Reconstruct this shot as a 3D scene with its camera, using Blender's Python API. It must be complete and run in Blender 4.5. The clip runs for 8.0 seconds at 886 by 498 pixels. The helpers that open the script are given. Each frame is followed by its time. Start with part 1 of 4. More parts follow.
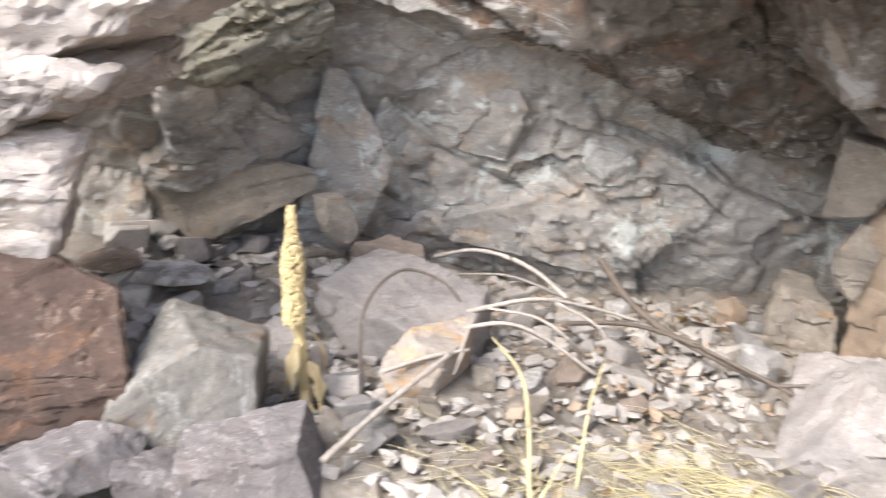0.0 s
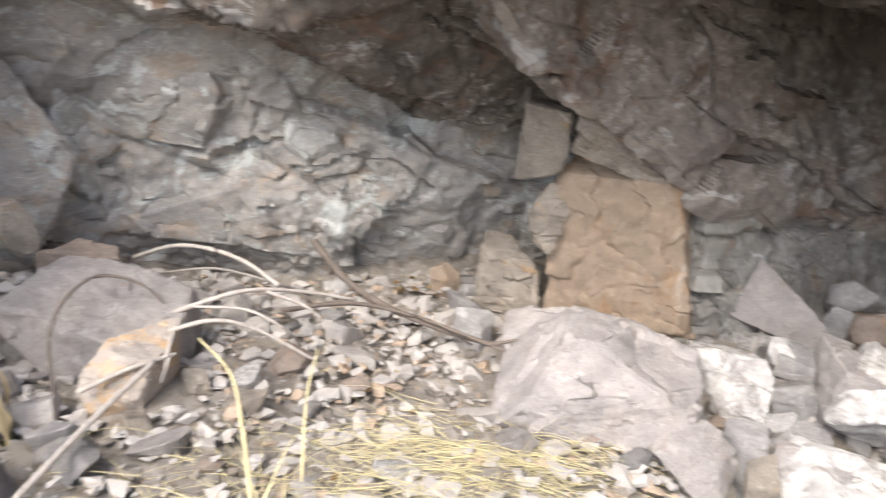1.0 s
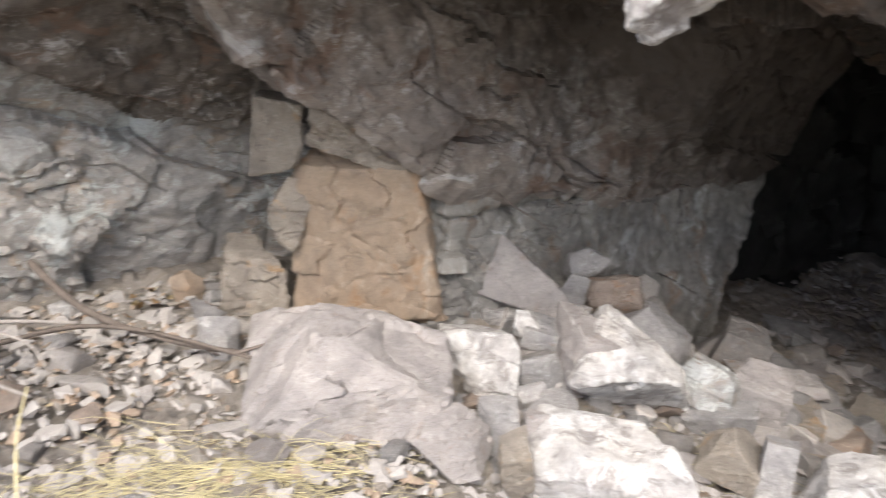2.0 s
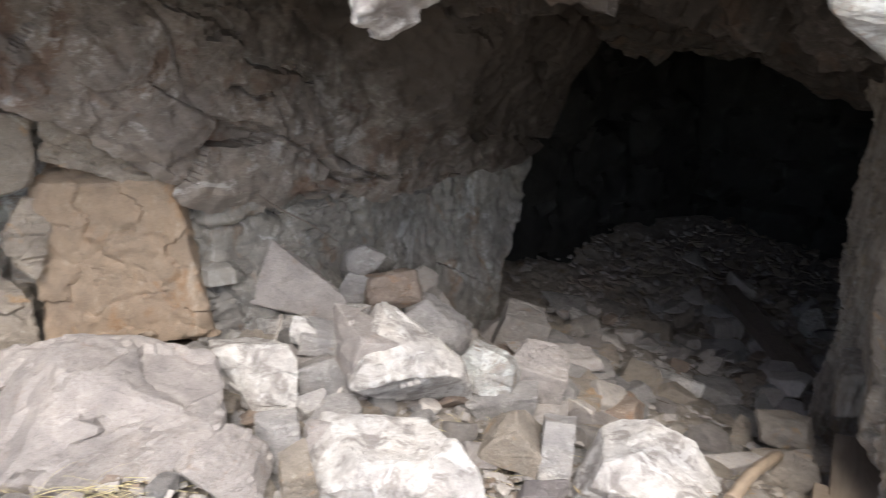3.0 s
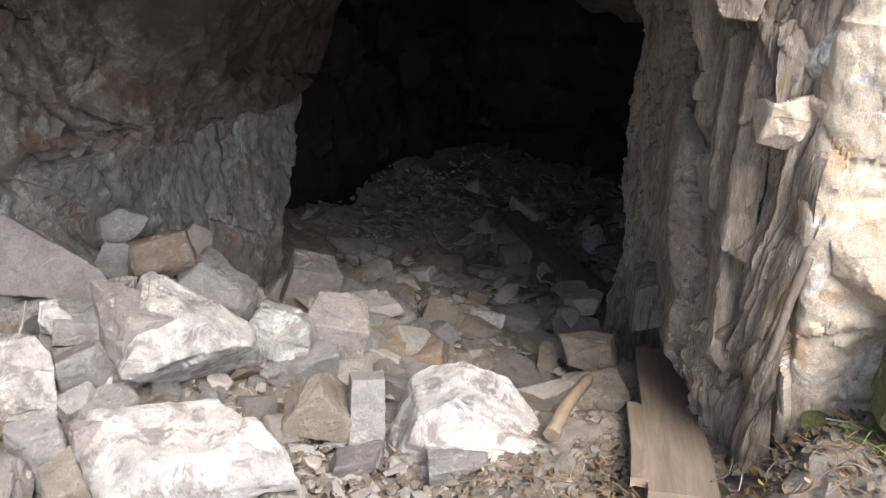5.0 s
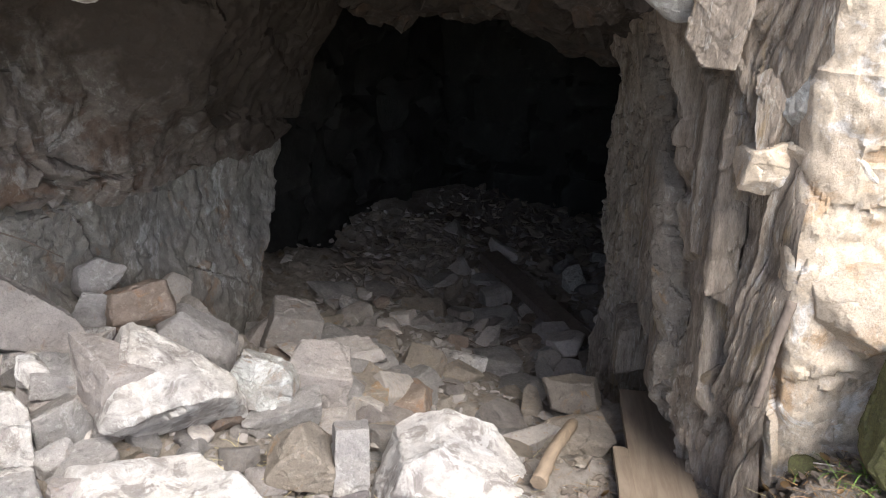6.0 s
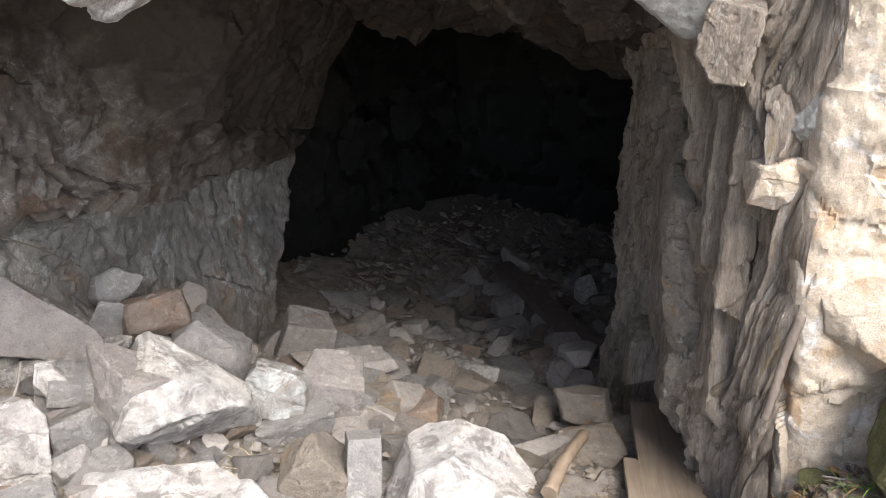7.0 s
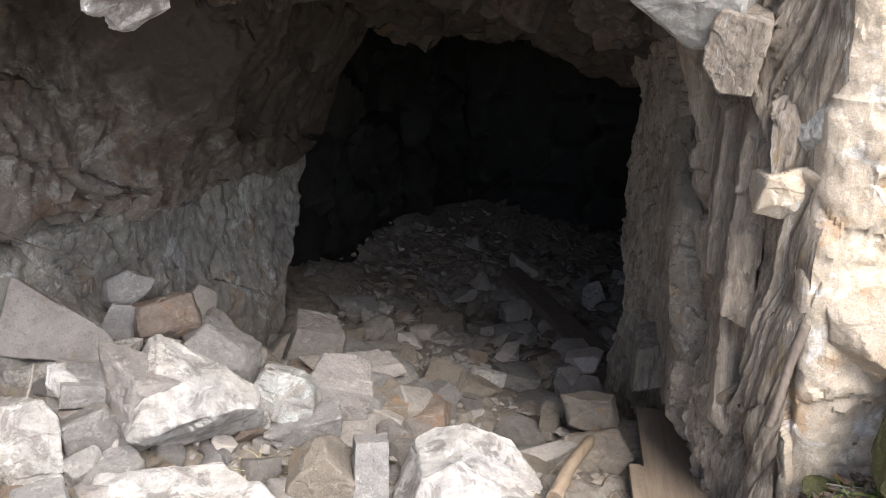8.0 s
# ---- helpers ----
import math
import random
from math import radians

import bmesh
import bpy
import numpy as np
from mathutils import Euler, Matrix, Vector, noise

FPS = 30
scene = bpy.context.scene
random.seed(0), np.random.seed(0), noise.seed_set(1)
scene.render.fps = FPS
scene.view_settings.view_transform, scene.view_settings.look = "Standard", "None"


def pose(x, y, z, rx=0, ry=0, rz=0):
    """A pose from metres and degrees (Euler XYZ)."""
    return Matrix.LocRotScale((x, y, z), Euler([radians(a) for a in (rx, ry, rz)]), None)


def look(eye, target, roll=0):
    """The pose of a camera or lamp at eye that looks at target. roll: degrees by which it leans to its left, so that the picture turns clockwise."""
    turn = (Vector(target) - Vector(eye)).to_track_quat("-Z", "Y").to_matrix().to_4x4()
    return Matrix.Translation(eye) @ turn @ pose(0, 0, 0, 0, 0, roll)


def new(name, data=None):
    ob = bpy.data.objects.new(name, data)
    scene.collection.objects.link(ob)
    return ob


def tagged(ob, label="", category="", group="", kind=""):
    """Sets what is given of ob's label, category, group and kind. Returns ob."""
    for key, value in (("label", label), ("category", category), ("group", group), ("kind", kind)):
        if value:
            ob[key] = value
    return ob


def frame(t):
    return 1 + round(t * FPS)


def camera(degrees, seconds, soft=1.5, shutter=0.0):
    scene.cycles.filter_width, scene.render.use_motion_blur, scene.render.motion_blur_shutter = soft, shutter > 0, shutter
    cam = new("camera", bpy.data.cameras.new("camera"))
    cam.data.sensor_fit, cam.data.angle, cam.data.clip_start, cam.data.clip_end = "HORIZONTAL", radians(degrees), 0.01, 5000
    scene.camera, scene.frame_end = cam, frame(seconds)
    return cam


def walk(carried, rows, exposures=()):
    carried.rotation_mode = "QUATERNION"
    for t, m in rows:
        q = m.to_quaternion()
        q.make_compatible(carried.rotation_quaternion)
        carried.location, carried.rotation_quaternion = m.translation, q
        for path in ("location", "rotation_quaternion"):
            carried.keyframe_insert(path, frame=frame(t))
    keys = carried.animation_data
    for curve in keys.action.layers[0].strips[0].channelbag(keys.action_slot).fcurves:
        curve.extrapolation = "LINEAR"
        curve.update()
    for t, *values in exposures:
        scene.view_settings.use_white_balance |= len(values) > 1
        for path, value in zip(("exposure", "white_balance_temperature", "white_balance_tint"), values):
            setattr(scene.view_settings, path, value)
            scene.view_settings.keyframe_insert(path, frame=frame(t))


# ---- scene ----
import itertools
cam = camera(53.6, 8.0, soft=1.0, shutter=0.5)
PATH = [
    (0.0, (0.022, 0.009, 1.688), (0.002, 1.897, 1.028), -0.1),
    (0.5, (0.061, 0.037, 1.690), (0.344, 1.900, 1.019), -0.1),
    (1.0, (0.132, 0.073, 1.684), (0.699, 1.855, 0.975), 0.0),
    (1.5, (0.206, 0.110, 1.677), (1.013, 1.789, 0.949), 0.1),
    (3.0, (0.465, 0.114, 1.672), (1.823, 1.376, 0.922), 0.2),
    (3.5, (0.509, 0.132, 1.665), (1.987, 1.245, 0.904), 0.5),
    (4.0, (0.578, 0.136, 1.646), (2.130, 1.128, 0.868), 0.7),
    (4.2, (0.604, 0.183, 1.642), (2.165, 1.114, 0.808), 0.6),
    (4.5, (0.678, 0.255, 1.547), (2.249, 1.115, 0.657), 0.6),
    (6.0, (0.702, 0.350, 1.576), (2.360, 1.141, 0.787), 0.4),
    (6.5, (0.690, 0.338, 1.593), (2.343, 1.151, 0.813), 0.1),
    (7.0, (0.681, 0.337, 1.599), (2.333, 1.158, 0.827), 0.3),
    (7.5, (0.669, 0.328, 1.609), (2.319, 1.160, 0.844), 0.4),
    (8.0, (0.660, 0.325, 1.613), (2.307, 1.166, 0.851), 0.5),
]
EXPOSURES = [(0.0, 1.27), (1.0, 1.16), (1.7, 1.00), (3.0, 0.89), (3.5, 1.08), (4.6, 1.0), (6.0, 1.04), (8.0, 1.04)]
walk(cam, [(t, look(eye, aim, roll)) for t, eye, aim, roll in PATH], EXPOSURES)

# ---- daylight: bright overcast, with a wide veiled sun behind the viewer ----
SUN_FROM = Vector((-0.55, -0.66, 1.0)).normalized()
world = bpy.data.worlds.new("overcast_sky")
scene.world = world
world.use_nodes = True
wn = world.node_tree.nodes
wn.clear()
w_out, w_bg, w_sky = wn.new("ShaderNodeOutputWorld"), wn.new("ShaderNodeBackground"), wn.new("ShaderNodeTexSky")
w_sky.sky_type, w_sky.sun_disc = "NISHITA", False
w_sky.sun_elevation = math.asin(SUN_FROM.z)
w_sky.sun_rotation = math.atan2(SUN_FROM.x, SUN_FROM.y)
w_sky.air_density, w_sky.dust_density, w_sky.ozone_density = 1.0, 2.5, 1.0
w_bg.inputs["Strength"].default_value = 0.19
world.node_tree.links.new(w_sky.outputs[0], w_bg.inputs[0])
world.node_tree.links.new(w_bg.outputs[0], w_out.inputs[0])
sun_data = bpy.data.lights.new("veiled_sun", "SUN")
sun_data.energy, sun_data.angle, sun_data.color = 2.3, radians(34), (1.0, 0.955, 0.89)
sun = new("veiled_sun", sun_data)
sun.matrix_world = look(SUN_FROM * 20, (0, 0, 0))


# ---- noise on arrays of points ----
def rnd(ix, iy, iz, seed):
    n = (ix.astype(np.int64) * 73856093) ^ (iy.astype(np.int64) * 19349663) ^ (iz.astype(np.int64) * 83492791) ^ (seed * 2654435761)
    n = (n ^ (n >> 13)) * 1274126177 & 0xFFFFFFFF
    n = (n ^ (n >> 16)) * 2246822519 & 0xFFFFFFFF
    return ((n ^ (n >> 15)) & 0xFFFFFF) / float(0xFFFFFF)


def vnoise(p, seed=0):
    i = np.floor(p).astype(np.int64)
    f = p - i
    f = f * f * f * (f * (f * 6 - 15) + 10)
    total = 0.0
    for dx in (0, 1):
        for dy in (0, 1):
            for dz in (0, 1):
                w = (f[:, 0] if dx else 1 - f[:, 0]) * (f[:, 1] if dy else 1 - f[:, 1]) * (f[:, 2] if dz else 1 - f[:, 2])
                total = total + w * rnd(i[:, 0] + dx, i[:, 1] + dy, i[:, 2] + dz, seed)
    return total * 2 - 1


def fbm(p, octaves=4, seed=0, gain=0.5):
    total, amp = 0.0, 1.0
    for k in range(octaves):
        total = total + amp * vnoise(p * 2.03 ** k + 17.3 * k, seed + k)
        amp *= gain
    return total


def ridged(p, octaves=3, seed=0):
    total, amp = 0.0, 1.0
    for k in range(octaves):
        total = total + amp * (1 - 2 * np.abs(vnoise(p * 2.03 ** k + 9.1 * k, seed + k)))
        amp *= 0.5
    return total


def blocks(p, seed=0):
    """Jointed rock: nearest cell of a jittered lattice. Gives its random number, the offset from its middle and the distance to the joint."""
    i = np.floor(p).astype(np.int64)
    f1, f2 = np.full(len(p), 9.0), np.full(len(p), 9.0)
    best, off = np.zeros(len(p)), np.zeros((len(p), 3))
    for dx in (-1, 0, 1):
        for dy in (-1, 0, 1):
            for dz in (-1, 0, 1):
                c = i + (dx, dy, dz)
                j = np.stack([rnd(c[:, 0], c[:, 1], c[:, 2], seed + s) for s in (1, 2, 3)], 1)
                v = p - (c + 0.1 + 0.8 * j)
                d = np.sqrt((v * v).sum(1))
                near = d < f1
                f2 = np.where(near, f1, np.minimum(f2, d))
                best = np.where(near, rnd(c[:, 0], c[:, 1], c[:, 2], seed + 7), best)
                off = np.where(near[:, None], v, off)
                f1 = np.where(near, d, f1)
    return best, off, f2 - f1


def facets(p, size, amp, tilt=0.5, joint=0.3, seed=0):
    """Relief of a broken rock face, in metres: every block has its own offset and slope, with an open joint round it."""
    q = p / np.array(size) + 0.22 * np.stack([fbm(p / np.array(size) * 1.3, 2, seed + 40 + k) for k in range(3)], 1)
    h, off, edge = blocks(q, seed)
    a = h * 97.0
    slope = np.stack([np.sin(a), np.sin(a * 1.7 + 1), np.sin(a * 2.3 + 2)], 1)
    return amp * ((h - 0.5) + tilt * (off * slope).sum(1)) - amp * joint * np.exp(-(edge / 0.05) ** 2)


def smooth(a, b, x):
    t = np.clip((x - a) / (b - a), 0, 1)
    return t * t * (3 - 2 * t)


# ---- meshes ----
def mesh_from(name, verts, faces, material, shade=True):
    me = bpy.data.meshes.new(name)
    me.from_pydata([tuple(v) for v in verts], [], faces)
    me.update()
    if shade:
        me.polygons.foreach_set("use_smooth", [True] * len(me.polygons))
    me.materials.append(material)
    return me


def part(name, bm, material, parent=None, label=""):
    me = bpy.data.meshes.new(name)
    bm.to_mesh(me)
    bm.free()
    me.materials.append(material)
    ob = new(name, me)
    ob.parent = parent
    return tagged(ob, label)


def grid_faces(nu, nv):
    a = (np.arange(nu - 1)[:, None] * nv + np.arange(nv - 1)[None, :]).ravel()
    return np.stack([a, a + nv, a + nv + 1, a + 1], 1).tolist()


def normals(P):
    du, dv = np.gradient(P, axis=0), np.gradient(P, axis=1)
    n = np.cross(du, dv)
    return n / (np.linalg.norm(n, axis=2, keepdims=True) + 1e-9)


def sheet(name, P, relief, material, flip=False, sharp=38):
    """A rock surface: a grid of points, pushed along its normals by relief(points)."""
    nu, nv, _ = P.shape
    n = normals(P) * (-1 if flip else 1)
    flat = P.reshape(-1, 3)
    out = flat + n.reshape(-1, 3) * relief(flat)[:, None]
    faces = grid_faces(nu, nv)
    if flip:
        faces = [f[::-1] for f in faces]
    me = mesh_from(name, out, faces, material)
    me.set_sharp_from_angle(angle=radians(sharp))
    return new(name, me)


def rail(stations, n):
    """A smooth line through a few stations, as n points (centripetal steps, Catmull-Rom)."""
    s = np.array(stations, float)
    s = np.vstack([2 * s[0] - s[1], s, 2 * s[-1] - s[-2]])
    k = len(s) - 3
    u = np.linspace(0, k - 1e-6, n)
    i = u.astype(int)
    f = (u - i)[:, None]
    a, b, c, d = s[i], s[i + 1], s[i + 2], s[i + 3]
    return 0.5 * (2 * b + (c - a) * f + (2 * a - 5 * b + 4 * c - d) * f ** 2 + (3 * b - a - 3 * c + d) * f ** 3)


# ---- materials ----
def tree(name):
    m = bpy.data.materials.new(name)
    m.use_nodes = True
    nt = m.node_tree
    nt.nodes.clear()
    out, bsdf = nt.nodes.new("ShaderNodeOutputMaterial"), nt.nodes.new("ShaderNodeBsdfPrincipled")
    nt.links.new(bsdf.outputs[0], out.inputs[0])
    return m, nt, bsdf


def node(nt, kind, **sockets):
    n = nt.nodes.new(kind)
    for key, value in sockets.items():
        sock = n.inputs[key.replace("_", " ")]
        if hasattr(value, "is_output"):
            nt.links.new(value, sock)
        else:
            sock.default_value = value
    return n


def ramp(nt, fac, stops):
    r = nt.nodes.new("ShaderNodeValToRGB")
    while len(r.color_ramp.elements) < len(stops):
        r.color_ramp.elements.new(0.5)
    for e, (pos, col) in zip(r.color_ramp.elements, stops):
        e.position, e.color = pos, (*col, 1)
    nt.links.new(fac, r.inputs[0])
    return r.outputs[0]


def mixed(nt, fac, a, b, blend="MIX"):
    m = nt.nodes.new("ShaderNodeMix")
    m.data_type, m.blend_type = "RGBA", blend
    for sock, v in ((m.inputs[0], fac), (m.inputs[6], a), (m.inputs[7], b)):
        if hasattr(v, "is_output"):
            nt.links.new(v, sock)
        elif isinstance(v, float):
            sock.default_value = v
        else:
            sock.default_value = (*v, 1)
    return m.outputs[2]


def rock_material(name, base, second, stain, pale, stain_at=0.62, pale_at=0.64, scale=1.0, stretch=(1, 1, 1), turn=(0, 0, 0), rough=0.85, bump=0.5, vary=0.25, fleck=0.5, edge=0.08, shade_line=None):
    """Weathered rock: two body colours, a stain, pale mineral crust, dark lichen flecks, hairline cracks and grain."""
    def calm(c):
        g = sum(c) / 3
        return tuple(0.86 * v + 0.14 * g for v in c)
    base, second, stain, pale = calm(base), calm(second), calm(stain), calm(pale)
    m, nt, bsdf = tree(name)
    co = nt.nodes.new("ShaderNodeTexCoord")
    info = nt.nodes.new("ShaderNodeObjectInfo")
    shift = node(nt, "ShaderNodeVectorMath")
    shift.operation = "MULTIPLY_ADD"
    nt.links.new(info.outputs["Random"], shift.inputs[0])
    shift.inputs[1].default_value = (31.0, 17.0, 23.0)
    nt.links.new(co.outputs["Object"], shift.inputs[2])
    mp = node(nt, "ShaderNodeMapping", Vector=shift.outputs[0], Scale=tuple(scale * s for s in stretch), Rotation=tuple(radians(a) for a in turn))
    v = mp.outputs[0]
    big = node(nt, "ShaderNodeTexNoise", Vector=v, Scale=2.3, Detail=5.0, Roughness=0.6, Distortion=0.4).outputs[0]
    mid = node(nt, "ShaderNodeTexNoise", Vector=v, Scale=8.5, Detail=8.0, Roughness=0.68).outputs[0]
    fine = node(nt, "ShaderNodeTexNoise", Vector=v, Scale=60.0, Detail=6.0, Roughness=0.75).outputs[0]
    other = node(nt, "ShaderNodeTexNoise", Vector=node(nt, "ShaderNodeVectorMath", Vector=v).outputs[0], Scale=4.1, Detail=7.0, Roughness=0.65, Distortion=0.8).outputs[0]
    third = node(nt, "ShaderNodeTexNoise", Vector=v, Scale=3.3, Detail=9.0, Roughness=0.72, Distortion=1.2).outputs[0]
    body = mixed(nt, ramp(nt, mid, [(0.36, (0, 0, 0)), (0.64, (1, 1, 1))]), base, second)
    body = mixed(nt, ramp(nt, other, [(stain_at - 0.03, (0, 0, 0)), (stain_at + 0.05, (0.85, 0.85, 0.85))]), body, stain)
    body = mixed(nt, ramp(nt, third, [(pale_at - 0.025, (0, 0, 0)), (pale_at + 0.03, (0.9, 0.9, 0.9))]), body, pale)
    speck = node(nt, "ShaderNodeTexNoise", Vector=v, Scale=24.0, Detail=5.0, Roughness=0.7, Distortion=0.6).outputs[0]
    grouped = mixed(nt, 1.0, ramp(nt, speck, [(0.54, (0, 0, 0)), (0.64, (0.8, 0.8, 0.8))]), ramp(nt, big, [(0.42, (0.1, 0.1, 0.1)), (0.60, (1, 1, 1))]), "MULTIPLY")
    body = mixed(nt, grouped, body, pale)
    dark = mixed(nt, ramp(nt, fine, [(0.30, (1, 1, 1)), (0.47, (0, 0, 0))]), (0.0, 0.0, 0.0), (fleck, fleck, fleck))
    body = mixed(nt, dark, body, tuple(0.3 * c for c in base))
    grit = node(nt, "ShaderNodeTexNoise", Vector=v, Scale=170.0, Detail=4.0, Roughness=0.8).outputs[0]
    body = mixed(nt, 1.0, body, ramp(nt, grit, [(0.30, (0.68, 0.68, 0.68)), (0.5, (1, 1, 1)), (0.72, (1.14, 1.14, 1.14))]), "MULTIPLY")
    tone = ramp(nt, big, [(0.25, (0.62, 0.62, 0.64)), (0.5, (1, 1, 1)), (0.75, (1.0, 0.97, 0.92))])
    body = mixed(nt, 0.9, body, tone, "MULTIPLY")
    geo = nt.nodes.new("ShaderNodeNewGeometry")
    worn = ramp(nt, geo.outputs["Pointiness"], [(0.52, (0, 0, 0)), (0.60, (1, 1, 1))])
    wornfac = node(nt, "ShaderNodeMath")
    wornfac.operation = "MULTIPLY"
    nt.links.new(worn, wornfac.inputs[0])
    wornfac.inputs[1].default_value = edge * 4
    body = mixed(nt, wornfac.outputs[0], body, tuple(min(0.85, 1.25 * c + 0.08) for c in base))
    if shade_line:
        # painted shade above a slanting, ragged line (share of x, height, half width)
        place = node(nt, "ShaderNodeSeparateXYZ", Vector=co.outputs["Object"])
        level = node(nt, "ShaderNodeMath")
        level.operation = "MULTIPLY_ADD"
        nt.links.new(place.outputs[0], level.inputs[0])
        level.inputs[1].default_value = shade_line[0]
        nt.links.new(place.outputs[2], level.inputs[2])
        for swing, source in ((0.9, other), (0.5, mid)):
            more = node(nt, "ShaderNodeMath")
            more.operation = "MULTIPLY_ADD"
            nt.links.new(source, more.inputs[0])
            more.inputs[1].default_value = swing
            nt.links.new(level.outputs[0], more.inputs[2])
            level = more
        black = node(nt, "ShaderNodeMapRange", Value=level.outputs[0], From_Min=shade_line[1] + 0.7 - shade_line[2], From_Max=shade_line[1] + 0.7 + shade_line[2], To_Max=0.95)
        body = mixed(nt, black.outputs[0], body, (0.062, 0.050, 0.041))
    value = node(nt, "ShaderNodeMapRange", Value=info.outputs["Random"], To_Min=1 - vary, To_Max=1 + vary)
    hsv = node(nt, "ShaderNodeHueSaturation", Color=body, Value=value.outputs[0])
    nt.links.new(hsv.outputs[0], bsdf.inputs["Base Color"])
    rr = node(nt, "ShaderNodeMapRange", Value=mid, To_Min=rough - 0.15, To_Max=min(1.0, rough + 0.1))
    nt.links.new(rr.outputs[0], bsdf.inputs["Roughness"])
    bsdf.inputs["Specular IOR Level"].default_value = 0.35
    crack = node(nt, "ShaderNodeTexVoronoi", Vector=mixed(nt, 0.12, v, mid, "ADD"), Scale=7.0)
    crack.feature = "DISTANCE_TO_EDGE"
    line = ramp(nt, crack.outputs[0], [(0.0, (0, 0, 0)), (0.03, (1, 1, 1))])
    b1 = node(nt, "ShaderNodeBump", Strength=bump * 0.12, Distance=0.010, Height=line)
    b2 = node(nt, "ShaderNodeBump", Strength=bump, Distance=0.022, Height=mid, Normal=b1.outputs[0])
    b3 = node(nt, "ShaderNodeBump", Strength=bump * 0.9, Distance=0.008, Height=fine, Normal=b2.outputs[0])
    nt.links.new(b3.outputs[0], bsdf.inputs["Normal"])
    return m


def grain_material(name, base, second, scale=20.0, stretch=(1, 1, 1), rough=0.8, bump=0.3, vary=0.3, trans=0.0):
    """Straw, wood, bark and leaves: streaks of two colours, with grain."""
    m, nt, bsdf = tree(name)
    co, info = nt.nodes.new("ShaderNodeTexCoord"), nt.nodes.new("ShaderNodeObjectInfo")
    mp = node(nt, "ShaderNodeMapping", Vector=co.outputs["Object"], Scale=stretch)
    n1 = node(nt, "ShaderNodeTexNoise", Vector=mp.outputs[0], Scale=scale, Detail=7.0, Roughness=0.65, Distortion=0.5).outputs[0]
    n2 = node(nt, "ShaderNodeTexNoise", Vector=mp.outputs[0], Scale=scale * 0.25, Detail=4.0).outputs[0]
    col = mixed(nt, ramp(nt, n1, [(0.35, (0, 0, 0)), (0.65, (1, 1, 1))]), base, second)
    col = mixed(nt, 0.6, col, ramp(nt, n2, [(0.3, (0.72, 0.72, 0.72)), (0.7, (1, 1, 1))]), "MULTIPLY")
    geo = nt.nodes.new("ShaderNodeNewGeometry")
    add = node(nt, "ShaderNodeMath")
    add.operation = "ADD"
    nt.links.new(info.outputs["Random"], add.inputs[0])
    nt.links.new(geo.outputs["Random Per Island"], add.inputs[1])
    value = node(nt, "ShaderNodeMapRange", Value=add.outputs[0], From_Max=2.0, To_Min=1 - vary, To_Max=1 + vary)
    hsv = node(nt, "ShaderNodeHueSaturation", Color=col, Value=value.outputs[0])
    nt.links.new(hsv.outputs[0], bsdf.inputs["Base Color"])
    bsdf.inputs["Roughness"].default_value = rough
    bsdf.inputs["Specular IOR Level"].default_value = 0.3
    b = node(nt, "ShaderNodeBump", Strength=bump, Distance=0.004, Height=n1)
    nt.links.new(b.outputs[0], bsdf.inputs["Normal"])
    return m


WALL = rock_material("wall_rock", (0.41, 0.375, 0.34), (0.275, 0.262, 0.25), (0.40, 0.315, 0.24), (0.53, 0.56, 0.545), 0.58, 0.585, 1.0, (1, 1, 1.4), (0, 20, 0), bump=0.8, vary=0.0)
HANG = rock_material("brown_layer_rock", (0.185, 0.155, 0.128), (0.115, 0.097, 0.082), (0.20, 0.125, 0.085), (0.44, 0.42, 0.40), 0.56, 0.58, 1.1, (1, 1, 1.2), (0, 25, 0), bump=0.8, vary=0.0)
# rock whose upper inner part carries the vault's shade in its colour
VAULT = rock_material("shaded_vault_rock", (0.275, 0.232, 0.198), (0.18, 0.153, 0.132), (0.20, 0.125, 0.085), (0.44, 0.42, 0.40), 0.56, 0.58, 1.1, (1, 1, 1.2), (0, 25, 0), bump=0.8, vary=0.0, shade_line=(0.55, 2.42, 0.28))
LOWER = rock_material("tunnel_side_rock", (0.285, 0.265, 0.24), (0.19, 0.18, 0.166), (0.25, 0.175, 0.12), (0.43, 0.43, 0.42), 0.58, 0.61, 1.2, (1.3, 1.3, 0.7), bump=0.8, vary=0.0)
PALE = rock_material("pale_crust_rock", (0.42, 0.42, 0.40), (0.30, 0.28, 0.26), (0.34, 0.26, 0.20), (0.58, 0.60, 0.59), 0.60, 0.56, 1.6, bump=0.7, vary=0.06)
SHALE = rock_material("shale", (0.47, 0.39, 0.315), (0.205, 0.166, 0.132), (0.40, 0.30, 0.18), (0.54, 0.51, 0.47), 0.62, 0.62, 1.4, (2.4, 2.4, 0.45), (0, 8, 0), bump=0.9, vary=0.0)
# HANG darkened, the shade under the overhang put into its colour
ROOF_SHADE = rock_material("shaded_roof_rock", (0.085, 0.068, 0.055), (0.052, 0.043, 0.036), (0.11, 0.072, 0.048), (0.17, 0.155, 0.14), 0.58, 0.64, 1.1, (1, 1, 1.2), (0, 25, 0), bump=0.8, vary=0.0)
# near black, so the darkness of the tunnel sits in the rock colour
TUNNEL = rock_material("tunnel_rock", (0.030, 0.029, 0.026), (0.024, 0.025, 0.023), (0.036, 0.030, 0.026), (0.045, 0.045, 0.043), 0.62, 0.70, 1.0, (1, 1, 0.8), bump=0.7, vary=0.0)
